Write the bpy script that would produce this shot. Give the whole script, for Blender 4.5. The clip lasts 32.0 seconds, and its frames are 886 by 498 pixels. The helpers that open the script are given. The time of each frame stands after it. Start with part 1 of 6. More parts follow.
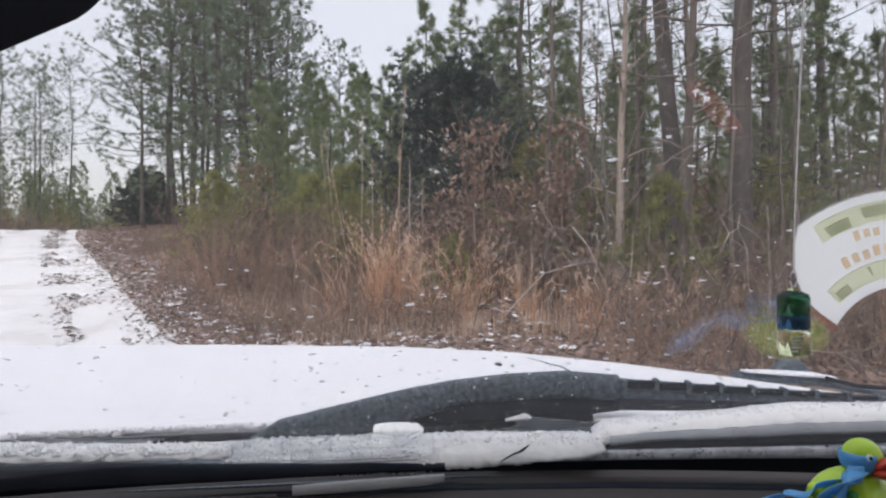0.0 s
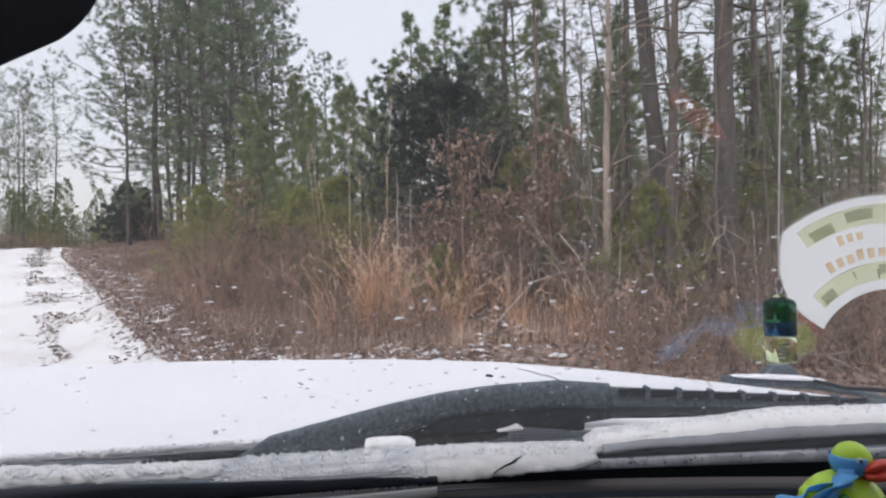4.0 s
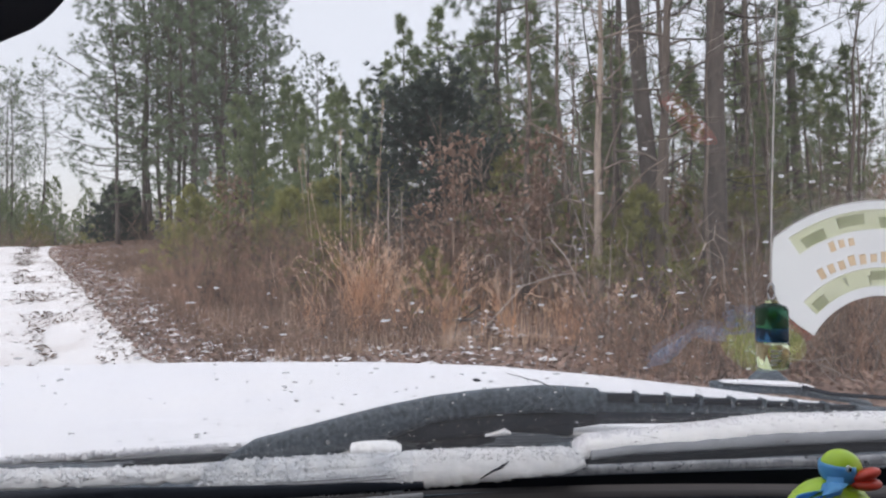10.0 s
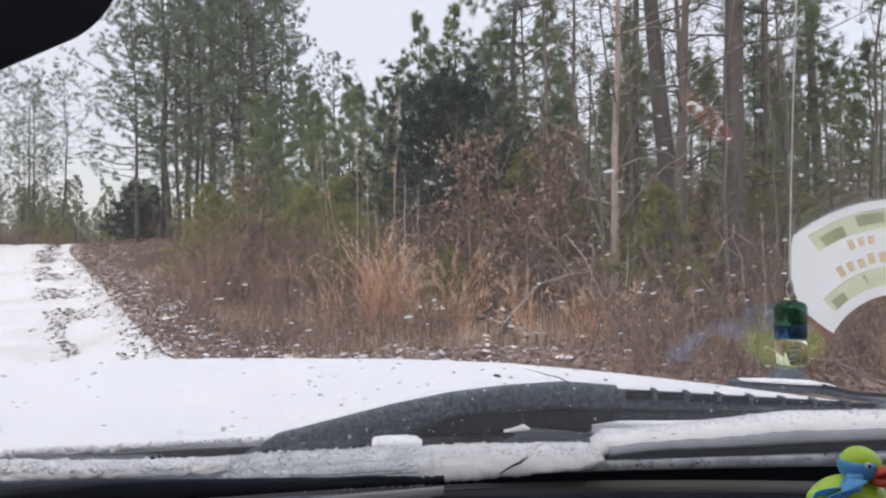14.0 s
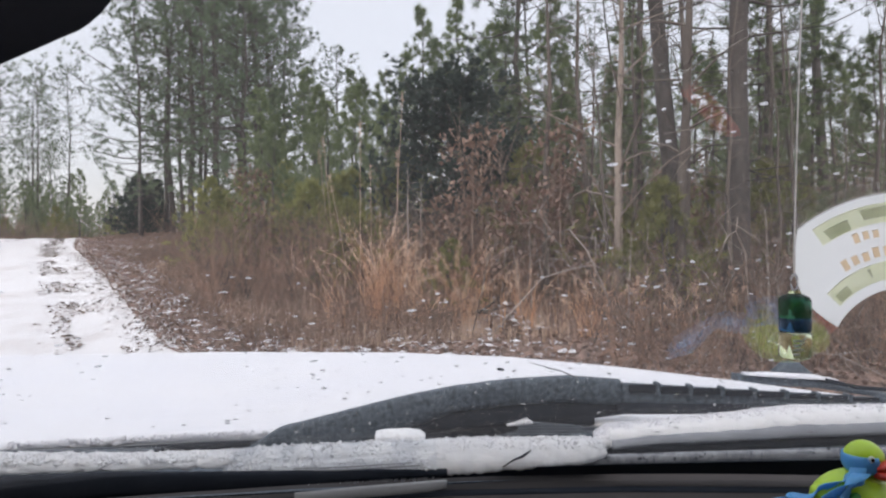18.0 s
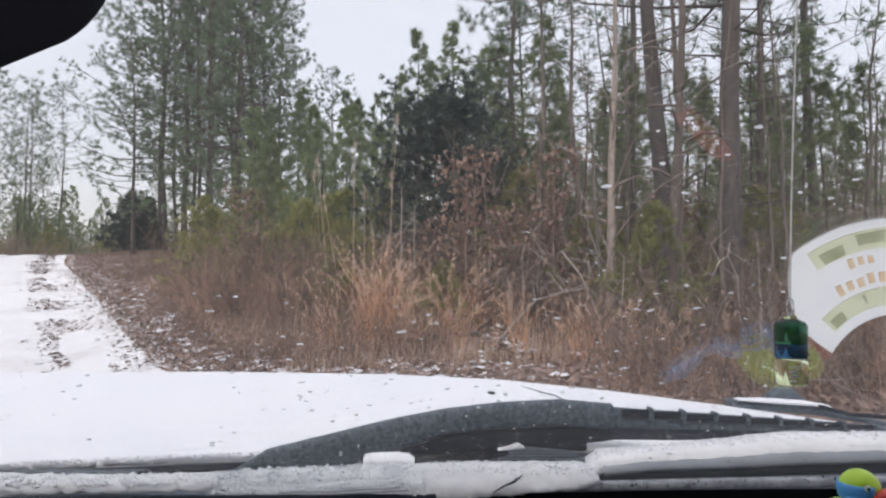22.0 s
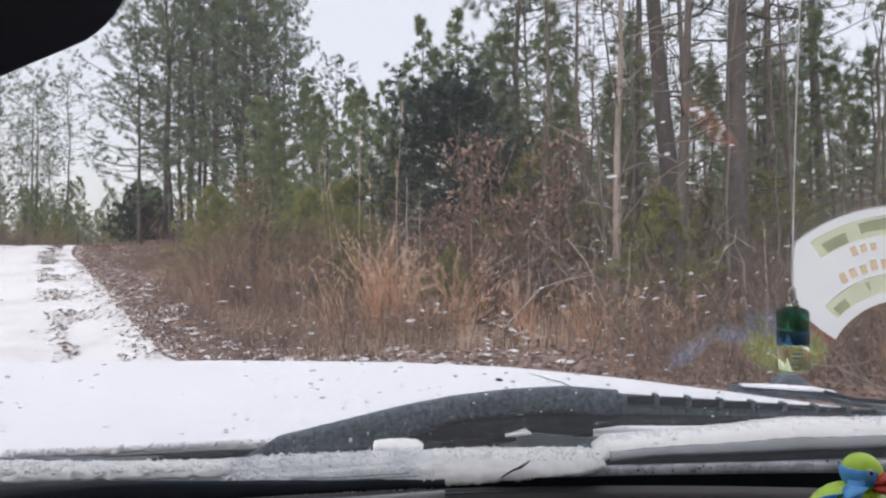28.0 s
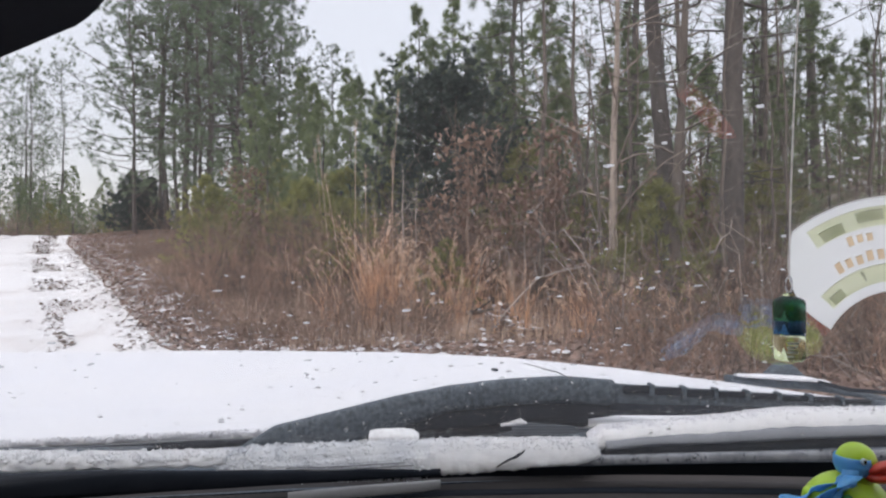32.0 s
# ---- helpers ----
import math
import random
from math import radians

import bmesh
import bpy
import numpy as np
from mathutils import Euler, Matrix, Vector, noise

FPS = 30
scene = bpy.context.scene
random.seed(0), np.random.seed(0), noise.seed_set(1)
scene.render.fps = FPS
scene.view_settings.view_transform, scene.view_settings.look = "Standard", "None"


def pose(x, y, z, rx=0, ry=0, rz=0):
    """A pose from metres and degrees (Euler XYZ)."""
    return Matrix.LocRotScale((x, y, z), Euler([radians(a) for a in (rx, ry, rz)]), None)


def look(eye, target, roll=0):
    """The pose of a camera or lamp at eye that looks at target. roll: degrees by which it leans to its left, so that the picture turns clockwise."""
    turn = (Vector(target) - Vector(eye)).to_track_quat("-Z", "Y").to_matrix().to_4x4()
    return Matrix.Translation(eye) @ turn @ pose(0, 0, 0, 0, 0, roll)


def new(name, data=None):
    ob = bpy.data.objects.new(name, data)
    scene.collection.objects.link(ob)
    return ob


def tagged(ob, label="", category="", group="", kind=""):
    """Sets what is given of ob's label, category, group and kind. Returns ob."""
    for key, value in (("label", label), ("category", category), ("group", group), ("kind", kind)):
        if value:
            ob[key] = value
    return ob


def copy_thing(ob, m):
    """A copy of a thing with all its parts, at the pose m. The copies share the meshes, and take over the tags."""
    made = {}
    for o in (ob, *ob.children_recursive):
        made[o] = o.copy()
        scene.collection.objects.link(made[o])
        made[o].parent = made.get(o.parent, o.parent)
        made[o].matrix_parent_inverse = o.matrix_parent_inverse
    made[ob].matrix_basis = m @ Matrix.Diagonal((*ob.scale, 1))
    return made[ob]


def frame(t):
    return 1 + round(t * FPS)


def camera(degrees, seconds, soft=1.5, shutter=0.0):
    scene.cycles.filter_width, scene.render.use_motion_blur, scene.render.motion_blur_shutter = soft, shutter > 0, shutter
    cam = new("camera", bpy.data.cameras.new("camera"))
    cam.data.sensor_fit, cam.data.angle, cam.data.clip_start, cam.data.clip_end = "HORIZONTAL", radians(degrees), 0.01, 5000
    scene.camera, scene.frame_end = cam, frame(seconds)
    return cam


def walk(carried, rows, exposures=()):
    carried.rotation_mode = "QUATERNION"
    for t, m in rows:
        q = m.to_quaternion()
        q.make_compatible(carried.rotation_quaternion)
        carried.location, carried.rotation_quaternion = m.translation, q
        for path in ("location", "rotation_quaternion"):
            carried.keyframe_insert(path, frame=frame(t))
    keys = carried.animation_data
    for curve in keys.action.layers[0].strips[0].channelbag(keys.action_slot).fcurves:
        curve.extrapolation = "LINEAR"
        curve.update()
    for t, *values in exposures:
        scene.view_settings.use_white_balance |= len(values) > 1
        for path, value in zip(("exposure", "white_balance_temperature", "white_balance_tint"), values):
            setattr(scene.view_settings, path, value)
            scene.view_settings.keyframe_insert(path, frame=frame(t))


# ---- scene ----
cam = camera(66.0, 32.0, soft=2.2)
EYE = 1.45
# seconds, right, ahead, up, pitch, roll, yaw of the phone held in the cabin
ROWS = [
    (0.0, -0.0004, -0.0030, 1.4487, 0.19, -0.12, 0.13),
    (0.5, -0.0014, -0.0037, 1.4491, 1.41, 0.27, 0.03),
    (1.0, -0.0021, -0.0051, 1.4485, 2.70, -0.07, -0.18),
    (1.5, -0.0038, -0.0092, 1.4477, 3.30, 0.68, -0.30),
    (2.0, -0.0019, -0.0048, 1.4492, 2.22, 0.30, -0.35),
    (2.5, 0.0008, -0.0025, 1.4494, 0.97, 0.31, -0.13),
    (4.5, -0.0006, -0.0044, 1.4508, 1.19, 1.14, -0.93),
    (5.0, -0.0013, -0.0054, 1.4495, 1.71, -0.16, -1.17),
    (5.5, 0.0006, -0.0017, 1.4503, 1.08, 0.18, -1.42),
    (6.0, 0.0011, -0.0002, 1.4509, 0.61, 0.89, -1.64),
    (6.5, 0.0007, -0.0006, 1.4500, 0.92, 0.21, -1.74),
    (7.0, 0.0018, 0.0018, 1.4500, 0.91, 0.37, -1.67),
    (7.5, 0.0024, 0.0044, 1.4506, 1.47, -0.08, -1.33),
    (8.0, 0.0026, 0.0058, 1.4488, 1.86, 0.41, -1.19),
    (8.5, 0.0029, 0.0083, 1.4501, 1.92, -0.10, -1.17),
    (9.0, 0.0029, 0.0070, 1.4488, 1.76, 0.05, -1.27),
    (9.5, 0.0047, 0.0093, 1.4497, 1.42, 0.22, -1.25),
    (10.0, 0.0030, 0.0065, 1.4501, 1.28, 0.45, -1.58),
    (10.5, 0.0031, 0.0064, 1.4503, 1.60, 0.31, -1.62),
    (11.0, 0.0031, 0.0056, 1.4506, 1.87, 0.17, -1.75),
    (11.5, 0.0029, 0.0053, 1.4502, 1.48, 0.44, -1.87),
    (12.0, 0.0029, 0.0048, 1.4502, 1.07, 0.65, -1.90),
    (12.5, 0.0025, 0.0027, 1.4505, 1.02, 0.31, -1.46),
    (13.0, 0.0012, 0.0004, 1.4510, 1.12, 0.39, -0.85),
    (13.5, -0.0010, -0.0037, 1.4507, 1.26, -0.22, -0.36),
    (14.0, -0.0023, -0.0049, 1.4498, 1.11, 0.39, -0.24),
    (14.5, -0.0013, -0.0045, 1.4504, 1.53, 0.24, -0.09),
    (15.0, -0.0017, -0.0041, 1.4501, 1.62, 0.22, -0.11),
    (15.5, -0.0016, -0.0055, 1.4504, 2.09, 0.77, -0.28),
    (17.5, -0.0031, -0.0062, 1.4493, 0.46, 0.34, -0.26),
    (18.0, -0.0025, -0.0044, 1.4493, 0.62, 0.37, 0.01),
    (18.5, -0.0009, -0.0021, 1.4507, 0.20, -0.01, 0.14),
    (19.0, -0.0000, -0.0000, 1.4500, -0.00, -0.00, -0.00),
    (19.5, -0.0000, 0.0035, 1.4502, 0.78, 0.17, -0.17),
    (20.0, -0.0009, 0.0048, 1.4496, 1.94, 0.90, -0.14),
    (20.5, -0.0001, 0.0053, 1.4488, 2.19, 0.05, -0.24),
    (21.0, -0.0006, 0.0048, 1.4492, 1.52, 0.23, -0.28),
    (21.5, -0.0001, 0.0043, 1.4482, 1.34, 0.19, -0.24),
    (22.0, -0.0011, 0.0032, 1.4488, 2.41, -0.30, -0.58),
    (22.5, -0.0009, 0.0039, 1.4484, 2.31, 1.11, -0.68),
    (23.0, 0.0003, 0.0052, 1.4492, 1.96, 0.85, -0.45),
    (23.5, 0.0006, 0.0051, 1.4498, 1.01, -0.31, -0.41),
    (24.0, -0.0008, 0.0040, 1.4495, 1.00, 0.86, -0.14),
    (24.5, 0.0005, 0.0037, 1.4498, 1.19, 0.89, 0.03),
    (25.0, -0.0033, -0.0025, 1.4501, 1.59, -0.29, -0.26),
    (25.5, -0.0057, -0.0078, 1.4493, 1.32, 0.14, -0.30),
    (27.5, -0.0037, -0.0068, 1.4499, 1.10, 0.36, -0.29),
    (28.0, -0.0033, -0.0063, 1.4502, 1.40, 0.03, -0.11),
    (28.5, -0.0057, -0.0086, 1.4505, 2.44, -0.44, -0.14),
    (29.0, -0.0040, -0.0067, 1.4504, 1.76, 0.50, -0.07),
    (29.5, -0.0041, -0.0070, 1.4499, 1.99, 0.26, -0.11),
    (30.0, -0.0041, -0.0065, 1.4507, 1.68, 0.26, -0.58),
    (30.5, -0.0044, -0.0068, 1.4495, 2.29, -0.28, -0.45),
    (31.0, -0.0033, -0.0045, 1.4507, 1.25, -0.12, -0.25),
    (31.5, -0.0031, -0.0051, 1.4492, -0.07, 0.98, -0.28),
    (32.0, -0.0031, -0.0038, 1.4495, 0.60, -0.04, -0.44),
]
walk(cam, [(t, pose(x, y, z, 90 + p, r, w)) for t, x, y, z, p, r, w in ROWS], exposures=[(0.0, 0.33), (2.0, 0.33), (5.0, 0.37), (32.0, 0.38)])

# ---- light: an even overcast sky, brighter towards the zenith, and a wide soft sun ----
world = bpy.data.worlds.new("overcast_sky")
scene.world = world
world.use_nodes = True
wn, wl = world.node_tree.nodes, world.node_tree.links
sky = wn.new("ShaderNodeTexSky")
sky.sky_type, sky.sun_disc = "NISHITA", False
sky.sun_elevation, sky.sun_rotation = radians(48), radians(200)
sky.air_density, sky.dust_density = 1.0, 4.0
coord = wn.new("ShaderNodeTexCoord")
split = wn.new("ShaderNodeSeparateXYZ")
wl.new(coord.outputs["Generated"], split.inputs[0])
cloud = wn.new("ShaderNodeMix")
cloud.data_type = "RGBA"
cloud.clamp_factor = True
cloud.inputs["A"].default_value = (0.708, 0.663, 0.675, 1)
cloud.inputs["B"].default_value = (1.00, 1.015, 1.07, 1)
wl.new(split.outputs["Z"], cloud.inputs["Factor"])
veil = wn.new("ShaderNodeMix")
veil.data_type = "RGBA"
veil.inputs["Factor"].default_value = 0.93
wl.new(sky.outputs["Color"], veil.inputs["A"])
wl.new(cloud.outputs["Result"], veil.inputs["B"])
wl.new(veil.outputs["Result"], wn["Background"].inputs["Color"])
wn["Background"].inputs["Strength"].default_value = 1.0
sun = new("sun", bpy.data.lights.new("sun", "SUN"))
sun.data.energy, sun.data.angle, sun.data.color = 0.5, radians(35), (1.0, 0.96, 0.92)
sun.matrix_world = look((0, 0, 60), (14, 38, 0))


# ---- materials ----
def surface(name, colour, second=None, rough=0.7, metal=0.0, grain=30.0, patch=3.0, bump=0.2, vary=0.0, coat=0.0, split_at=0.5, sharp=0.25, stretch=None, through_light=0.0, deep=0.004):
    """Two colours mixed by a coarse and a fine noise, with relief and a roughness that varies with them."""
    m = bpy.data.materials.new(name)
    m.use_nodes = True
    n, l = m.node_tree.nodes, m.node_tree.links
    b = n["Principled BSDF"]
    second = second or tuple(c * 0.7 for c in colour)
    tc = n.new("ShaderNodeTexCoord")
    src = tc.outputs["Object"]
    if stretch:
        mp = n.new("ShaderNodeMapping")
        mp.inputs["Scale"].default_value = stretch
        l.new(src, mp.inputs["Vector"])
        src = mp.outputs["Vector"]
    big, small = n.new("ShaderNodeTexNoise"), n.new("ShaderNodeTexNoise")
    big.inputs["Scale"].default_value, big.inputs["Detail"].default_value = patch, 5
    small.inputs["Scale"].default_value, small.inputs["Detail"].default_value = grain, 4
    l.new(src, big.inputs["Vector"])
    l.new(src, small.inputs["Vector"])
    add = n.new("ShaderNodeMath")
    add.operation = "MULTIPLY_ADD"
    add.inputs[1].default_value = 0.45
    l.new(small.outputs["Fac"], add.inputs[0])
    l.new(big.outputs["Fac"], add.inputs[2])
    mr = n.new("ShaderNodeMapRange")
    mr.inputs["From Min"].default_value = split_at + 0.225 - sharp
    mr.inputs["From Max"].default_value = split_at + 0.225 + sharp
    l.new(add.outputs[0], mr.inputs["Value"])
    mix = n.new("ShaderNodeMix")
    mix.data_type = "RGBA"
    mix.inputs["A"].default_value, mix.inputs["B"].default_value = (*colour, 1), (*second, 1)
    l.new(mr.outputs["Result"], mix.inputs["Factor"])
    out = mix.outputs["Result"]
    if vary:
        info, geo = n.new("ShaderNodeObjectInfo"), n.new("ShaderNodeNewGeometry")
        both = n.new("ShaderNodeMath")
        both.operation = "ADD"
        l.new(info.outputs["Random"], both.inputs[0])
        l.new(geo.outputs["Random Per Island"], both.inputs[1])
        vr = n.new("ShaderNodeMapRange")
        vr.inputs["From Max"].default_value = 2.0
        vr.inputs["To Min"].default_value, vr.inputs["To Max"].default_value = 1 - vary, 1 + vary
        l.new(both.outputs[0], vr.inputs["Value"])
        hs = n.new("ShaderNodeHueSaturation")
        l.new(vr.outputs["Result"], hs.inputs["Value"])
        l.new(out, hs.inputs["Color"])
        out = hs.outputs["Color"]
    l.new(out, b.inputs["Base Color"])
    rr = n.new("ShaderNodeMapRange")
    rr.inputs["To Min"].default_value, rr.inputs["To Max"].default_value = max(rough - 0.12, 0.02), min(rough + 0.12, 1)
    l.new(small.outputs["Fac"], rr.inputs["Value"])
    l.new(rr.outputs["Result"], b.inputs["Roughness"])
    b.inputs["Metallic"].default_value = metal
    b.inputs["Coat Weight"].default_value = coat
    if bump:
        bp = n.new("ShaderNodeBump")
        bp.inputs["Strength"].default_value, bp.inputs["Distance"].default_value = bump, deep
        l.new(add.outputs[0], bp.inputs["Height"])
        l.new(bp.outputs["Normal"], b.inputs["Normal"])
    if through_light:
        tr, ms = n.new("ShaderNodeBsdfTranslucent"), n.new("ShaderNodeMixShader")
        l.new(out, tr.inputs["Color"])
        ms.inputs[0].default_value = through_light
        l.new(b.outputs[0], ms.inputs[1])
        l.new(tr.outputs[0], ms.inputs[2])
        l.new(ms.outputs[0], n["Material Output"].inputs["Surface"])
    return m


def clear(name, gloss=1.0, tint=(0.985, 0.99, 0.99), haze=0.008):
    """Thin clear pane: see-through, with the mirror share that glass has and a film of damp."""
    m = bpy.data.materials.new(name)
    m.use_nodes = True
    n, l = m.node_tree.nodes, m.node_tree.links
    n.remove(n["Principled BSDF"])
    t, g, mx, f = n.new("ShaderNodeBsdfTransparent"), n.new("ShaderNodeBsdfGlossy"), n.new("ShaderNodeMixShader"), n.new("ShaderNodeLayerWeight")
    t.inputs["Color"].default_value = (*tint, 1)
    g.inputs["Roughness"].default_value = 0.012
    f.inputs["Blend"].default_value = 0.5
    p, k = n.new("ShaderNodeMath"), n.new("ShaderNodeMath")
    p.operation, k.operation = "POWER", "MULTIPLY_ADD"
    p.inputs[1].default_value = 5.0
    k.inputs[1].default_value, k.inputs[2].default_value = 0.96, 0.04 * gloss
    l.new(f.outputs["Facing"], p.inputs[0])
    l.new(p.outputs[0], k.inputs[0])
    l.new(k.outputs[0], mx.inputs[0])
    l.new(t.outputs[0], mx.inputs[1])
    l.new(g.outputs[0], mx.inputs[2])
    film, damp = n.new("ShaderNodeMixShader"), n.new("ShaderNodeBsdfTranslucent")
    damp.inputs["Color"].default_value = (0.95, 0.95, 0.97, 1)
    film.inputs[0].default_value = haze
    l.new(mx.outputs[0], film.inputs[1])
    l.new(damp.outputs[0], film.inputs[2])
    l.new(film.outputs[0], n["Material Output"].inputs["Surface"])
    return m


def liquid(name, colour, ior=1.4, rough=0.03):
    m = bpy.data.materials.new(name)
    m.use_nodes = True
    b = m.node_tree.nodes["Principled BSDF"]
    b.inputs["Base Color"].default_value = (*colour, 1)
    b.inputs["Transmission Weight"].default_value = 1.0
    b.inputs["IOR"].default_value = ior
    b.inputs["Roughness"].default_value = rough
    return m


M_SNOW = surface("fresh_snow", (0.86, 0.86, 0.90), (0.80, 0.81, 0.87), 0.75, grain=60, patch=4, bump=0.35, deep=0.004)
M_ICE = surface("grey_slush", (0.88, 0.90, 0.93), (0.62, 0.65, 0.71), 0.3, grain=260, patch=34, bump=0.8, deep=0.003, sharp=0.2, through_light=0.22)
M_WETSNOW = surface("wet_snow", (0.95, 0.95, 0.97), (0.84, 0.86, 0.90), 0.45, grain=240, patch=40, bump=0.5, deep=0.003, sharp=0.22, through_light=0.22)
M_ROLLSNOW = surface("caked_snow", (0.95, 0.95, 0.97), (0.88, 0.89, 0.92), 0.7, grain=220, patch=30, bump=0.5, deep=0.002, through_light=0.08)
# grey that paints the snow roll's lower shade; the ruled lines share it
M_SHADELINE = surface("roll_shade_and_line_grey", (0.30, 0.315, 0.35), (0.21, 0.225, 0.255), 0.55, grain=200, patch=30, bump=0.5, deep=0.001)
M_LOUVRE = surface("grey_louvre_plastic", (0.17, 0.19, 0.22), (0.10, 0.115, 0.14), 0.5, grain=200, patch=40, bump=0.3, deep=0.001)
M_ROADSNOW = surface("road_snow", (0.86, 0.85, 0.875), (0.68, 0.635, 0.635), 0.8, grain=9, patch=0.9, bump=0.5, split_at=0.61, sharp=0.14, deep=0.03)
M_LITTER = surface("leaf_litter_ground", (0.287, 0.201, 0.167), (0.161, 0.115, 0.098), 0.9, grain=22, patch=2.2, bump=0.8, deep=0.05)
M_LEAF = surface("dead_leaf", (0.44, 0.315, 0.265), (0.28, 0.19, 0.155), 0.75, grain=40, patch=8, bump=0.2, vary=0.4, through_light=0.2)
M_OAKLEAF = surface("brown_oak_leaf", (0.360, 0.246, 0.192), (0.228, 0.156, 0.126), 0.75, grain=40, patch=8, bump=0.2, vary=0.45, through_light=0.2)
M_GRASS = surface("tawny_grass", (0.74, 0.565, 0.445), (0.56, 0.415, 0.32), 0.8, grain=30, patch=2, bump=0, vary=0.3, through_light=0.25)
M_TWIG = surface("brown_twig", (0.366, 0.271, 0.217), (0.232, 0.168, 0.137), 0.9, grain=40, patch=3, bump=0, vary=0.5)
M_REDTWIG = surface("reddish_twig", (0.432, 0.282, 0.210), (0.276, 0.174, 0.132), 0.9, grain=40, patch=3, bump=0, vary=0.4)
M_DARKTWIG = surface("dark_twig", (0.195, 0.150, 0.127), (0.117, 0.091, 0.078), 0.9, grain=40, patch=3, bump=0, vary=0.4)
M_STRAW = surface("pale_straw", (0.93, 0.58, 0.36), (0.80, 0.47, 0.285), 0.8, grain=30, patch=2, bump=0, vary=0.25, through_light=0.25)
M_PLUME = surface("pale_plume", (0.95, 0.74, 0.58), (0.84, 0.60, 0.44), 0.8, grain=30, patch=2, bump=0, vary=0.2, through_light=0.3)
M_PALETWIG = surface("pale_bare_bark", (0.52, 0.46, 0.42), (0.34, 0.29, 0.26), 0.85, grain=50, patch=4, bump=0.3, vary=0.2)
M_PALEBARK = surface("pale_hardwood_bark", (0.47, 0.395, 0.345), (0.30, 0.25, 0.215), 0.9, grain=30, patch=4, bump=0.5, vary=0.2, stretch=(1, 1, 0.4), deep=0.01)
M_BARK = surface("pine_bark", (0.167, 0.147, 0.138), (0.083, 0.075, 0.072), 0.95, grain=22, patch=5, bump=1.0, vary=0.25, stretch=(1, 1, 0.25), deep=0.03)
M_GREYBARK = surface("grey_hardwood_bark", (0.225, 0.192, 0.170), (0.130, 0.110, 0.098), 0.95, grain=24, patch=4, bump=0.7, vary=0.3, stretch=(1, 1, 0.3), deep=0.02)
M_NEEDLE = surface("pine_needles", (0.190, 0.236, 0.144), (0.127, 0.167, 0.113), 0.6, grain=12, patch=0.7, bump=0, vary=0.35, through_light=0.35)
M_YOUNG = surface("young_pine_needles", (0.265, 0.315, 0.160), (0.170, 0.215, 0.118), 0.6, grain=10, patch=0.9, bump=0, vary=0.35, through_light=0.35)
M_LIME = surface("yellow_green_needles", (0.37, 0.37, 0.13), (0.22, 0.235, 0.095), 0.6, grain=10, patch=1.2, bump=0, vary=0.35, through_light=0.35)
M_CEDAR = surface("dark_cedar_foliage", (0.078, 0.105, 0.088), (0.050, 0.070, 0.062), 0.7, grain=10, patch=1.0, bump=0, vary=0.3, through_light=0.15)
M_CLOD = surface("gravel_and_clods", (0.30, 0.225, 0.185), (0.16, 0.125, 0.11), 0.95, grain=30, patch=4, bump=0.5, vary=0.4)
M_PAINT = surface("white_car_paint", (0.80, 0.80, 0.81), (0.78, 0.78, 0.80), 0.25, grain=20, patch=2, bump=0, coat=0.6)
M_PLASTIC = surface("weathered_black_plastic", (0.030, 0.045, 0.064), (0.105, 0.135, 0.168), 0.55, grain=420, patch=170, bump=1.0, deep=0.0022, sharp=0.15)
# dark plastic; on the arm and beam undersides its darker tone paints shade
M_DARKPLASTIC = surface("dark_plastic_and_shade", (0.010, 0.014, 0.022), (0.022, 0.029, 0.042), 0.75, grain=200, patch=30, bump=0.4, deep=0.001)
M_RUBBER = surface("black_rubber", (0.011, 0.015, 0.023), (0.019, 0.024, 0.034), 0.8, grain=200, patch=20, bump=0.1, deep=0.001)
M_DASH = surface("dark_dash_vinyl", (0.050, 0.046, 0.047), (0.060, 0.055, 0.055), 0.7, grain=500, patch=12, bump=0.3, deep=0.0006)
M_CLOTH = surface("grey_headliner", (0.13, 0.125, 0.12), (0.11, 0.105, 0.10), 0.95, grain=300, patch=6, bump=0.2, deep=0.001)
M_TRIM = surface("pale_grey_trim", (0.31, 0.32, 0.34), (0.25, 0.26, 0.28), 0.5, grain=120, patch=10, bump=0.1)
M_LIMEDUCK = surface("lime_vinyl", (0.50, 0.74, 0.04), (0.43, 0.66, 0.04), 0.35, grain=80, patch=8, bump=0.05, coat=0.2)
M_GREENDUCK = surface("green_vinyl", (0.07, 0.36, 0.07), (0.06, 0.30, 0.06), 0.35, grain=80, patch=8, bump=0.0)
M_REDBEAK = surface("red_vinyl", (0.62, 0.055, 0.03), (0.52, 0.04, 0.025), 0.35, grain=80, patch=8, bump=0.05, coat=0.2)
M_BLUE = surface("blue_ribbon", (0.20, 0.56, 0.95), (0.10, 0.40, 0.82), 0.3, grain=80, patch=12, bump=0.05, through_light=0.25)
M_BLACK = surface("black_gloss", (0.01, 0.01, 0.012), (0.012, 0.012, 0.014), 0.2, bump=0)
M_CARD = surface("white_printed_vinyl", (0.98, 0.98, 0.97), (0.95, 0.95, 0.95), 0.5, grain=60, patch=9, bump=0.05, through_light=0.93)
M_CAMO = surface("olive_print", (0.86, 0.865, 0.82), (0.78, 0.79, 0.735), 0.5, grain=60, patch=70, bump=0, through_light=0.92)
M_CAMOLIGHT = surface("light_olive_print", (0.975, 0.98, 0.86), (0.955, 0.965, 0.81), 0.5, grain=60, patch=40, bump=0, through_light=0.9)
M_ORANGE = surface("orange_print", (0.99, 0.88, 0.74), (0.98, 0.85, 0.69), 0.5, grain=60, patch=30, bump=0, through_light=0.93)
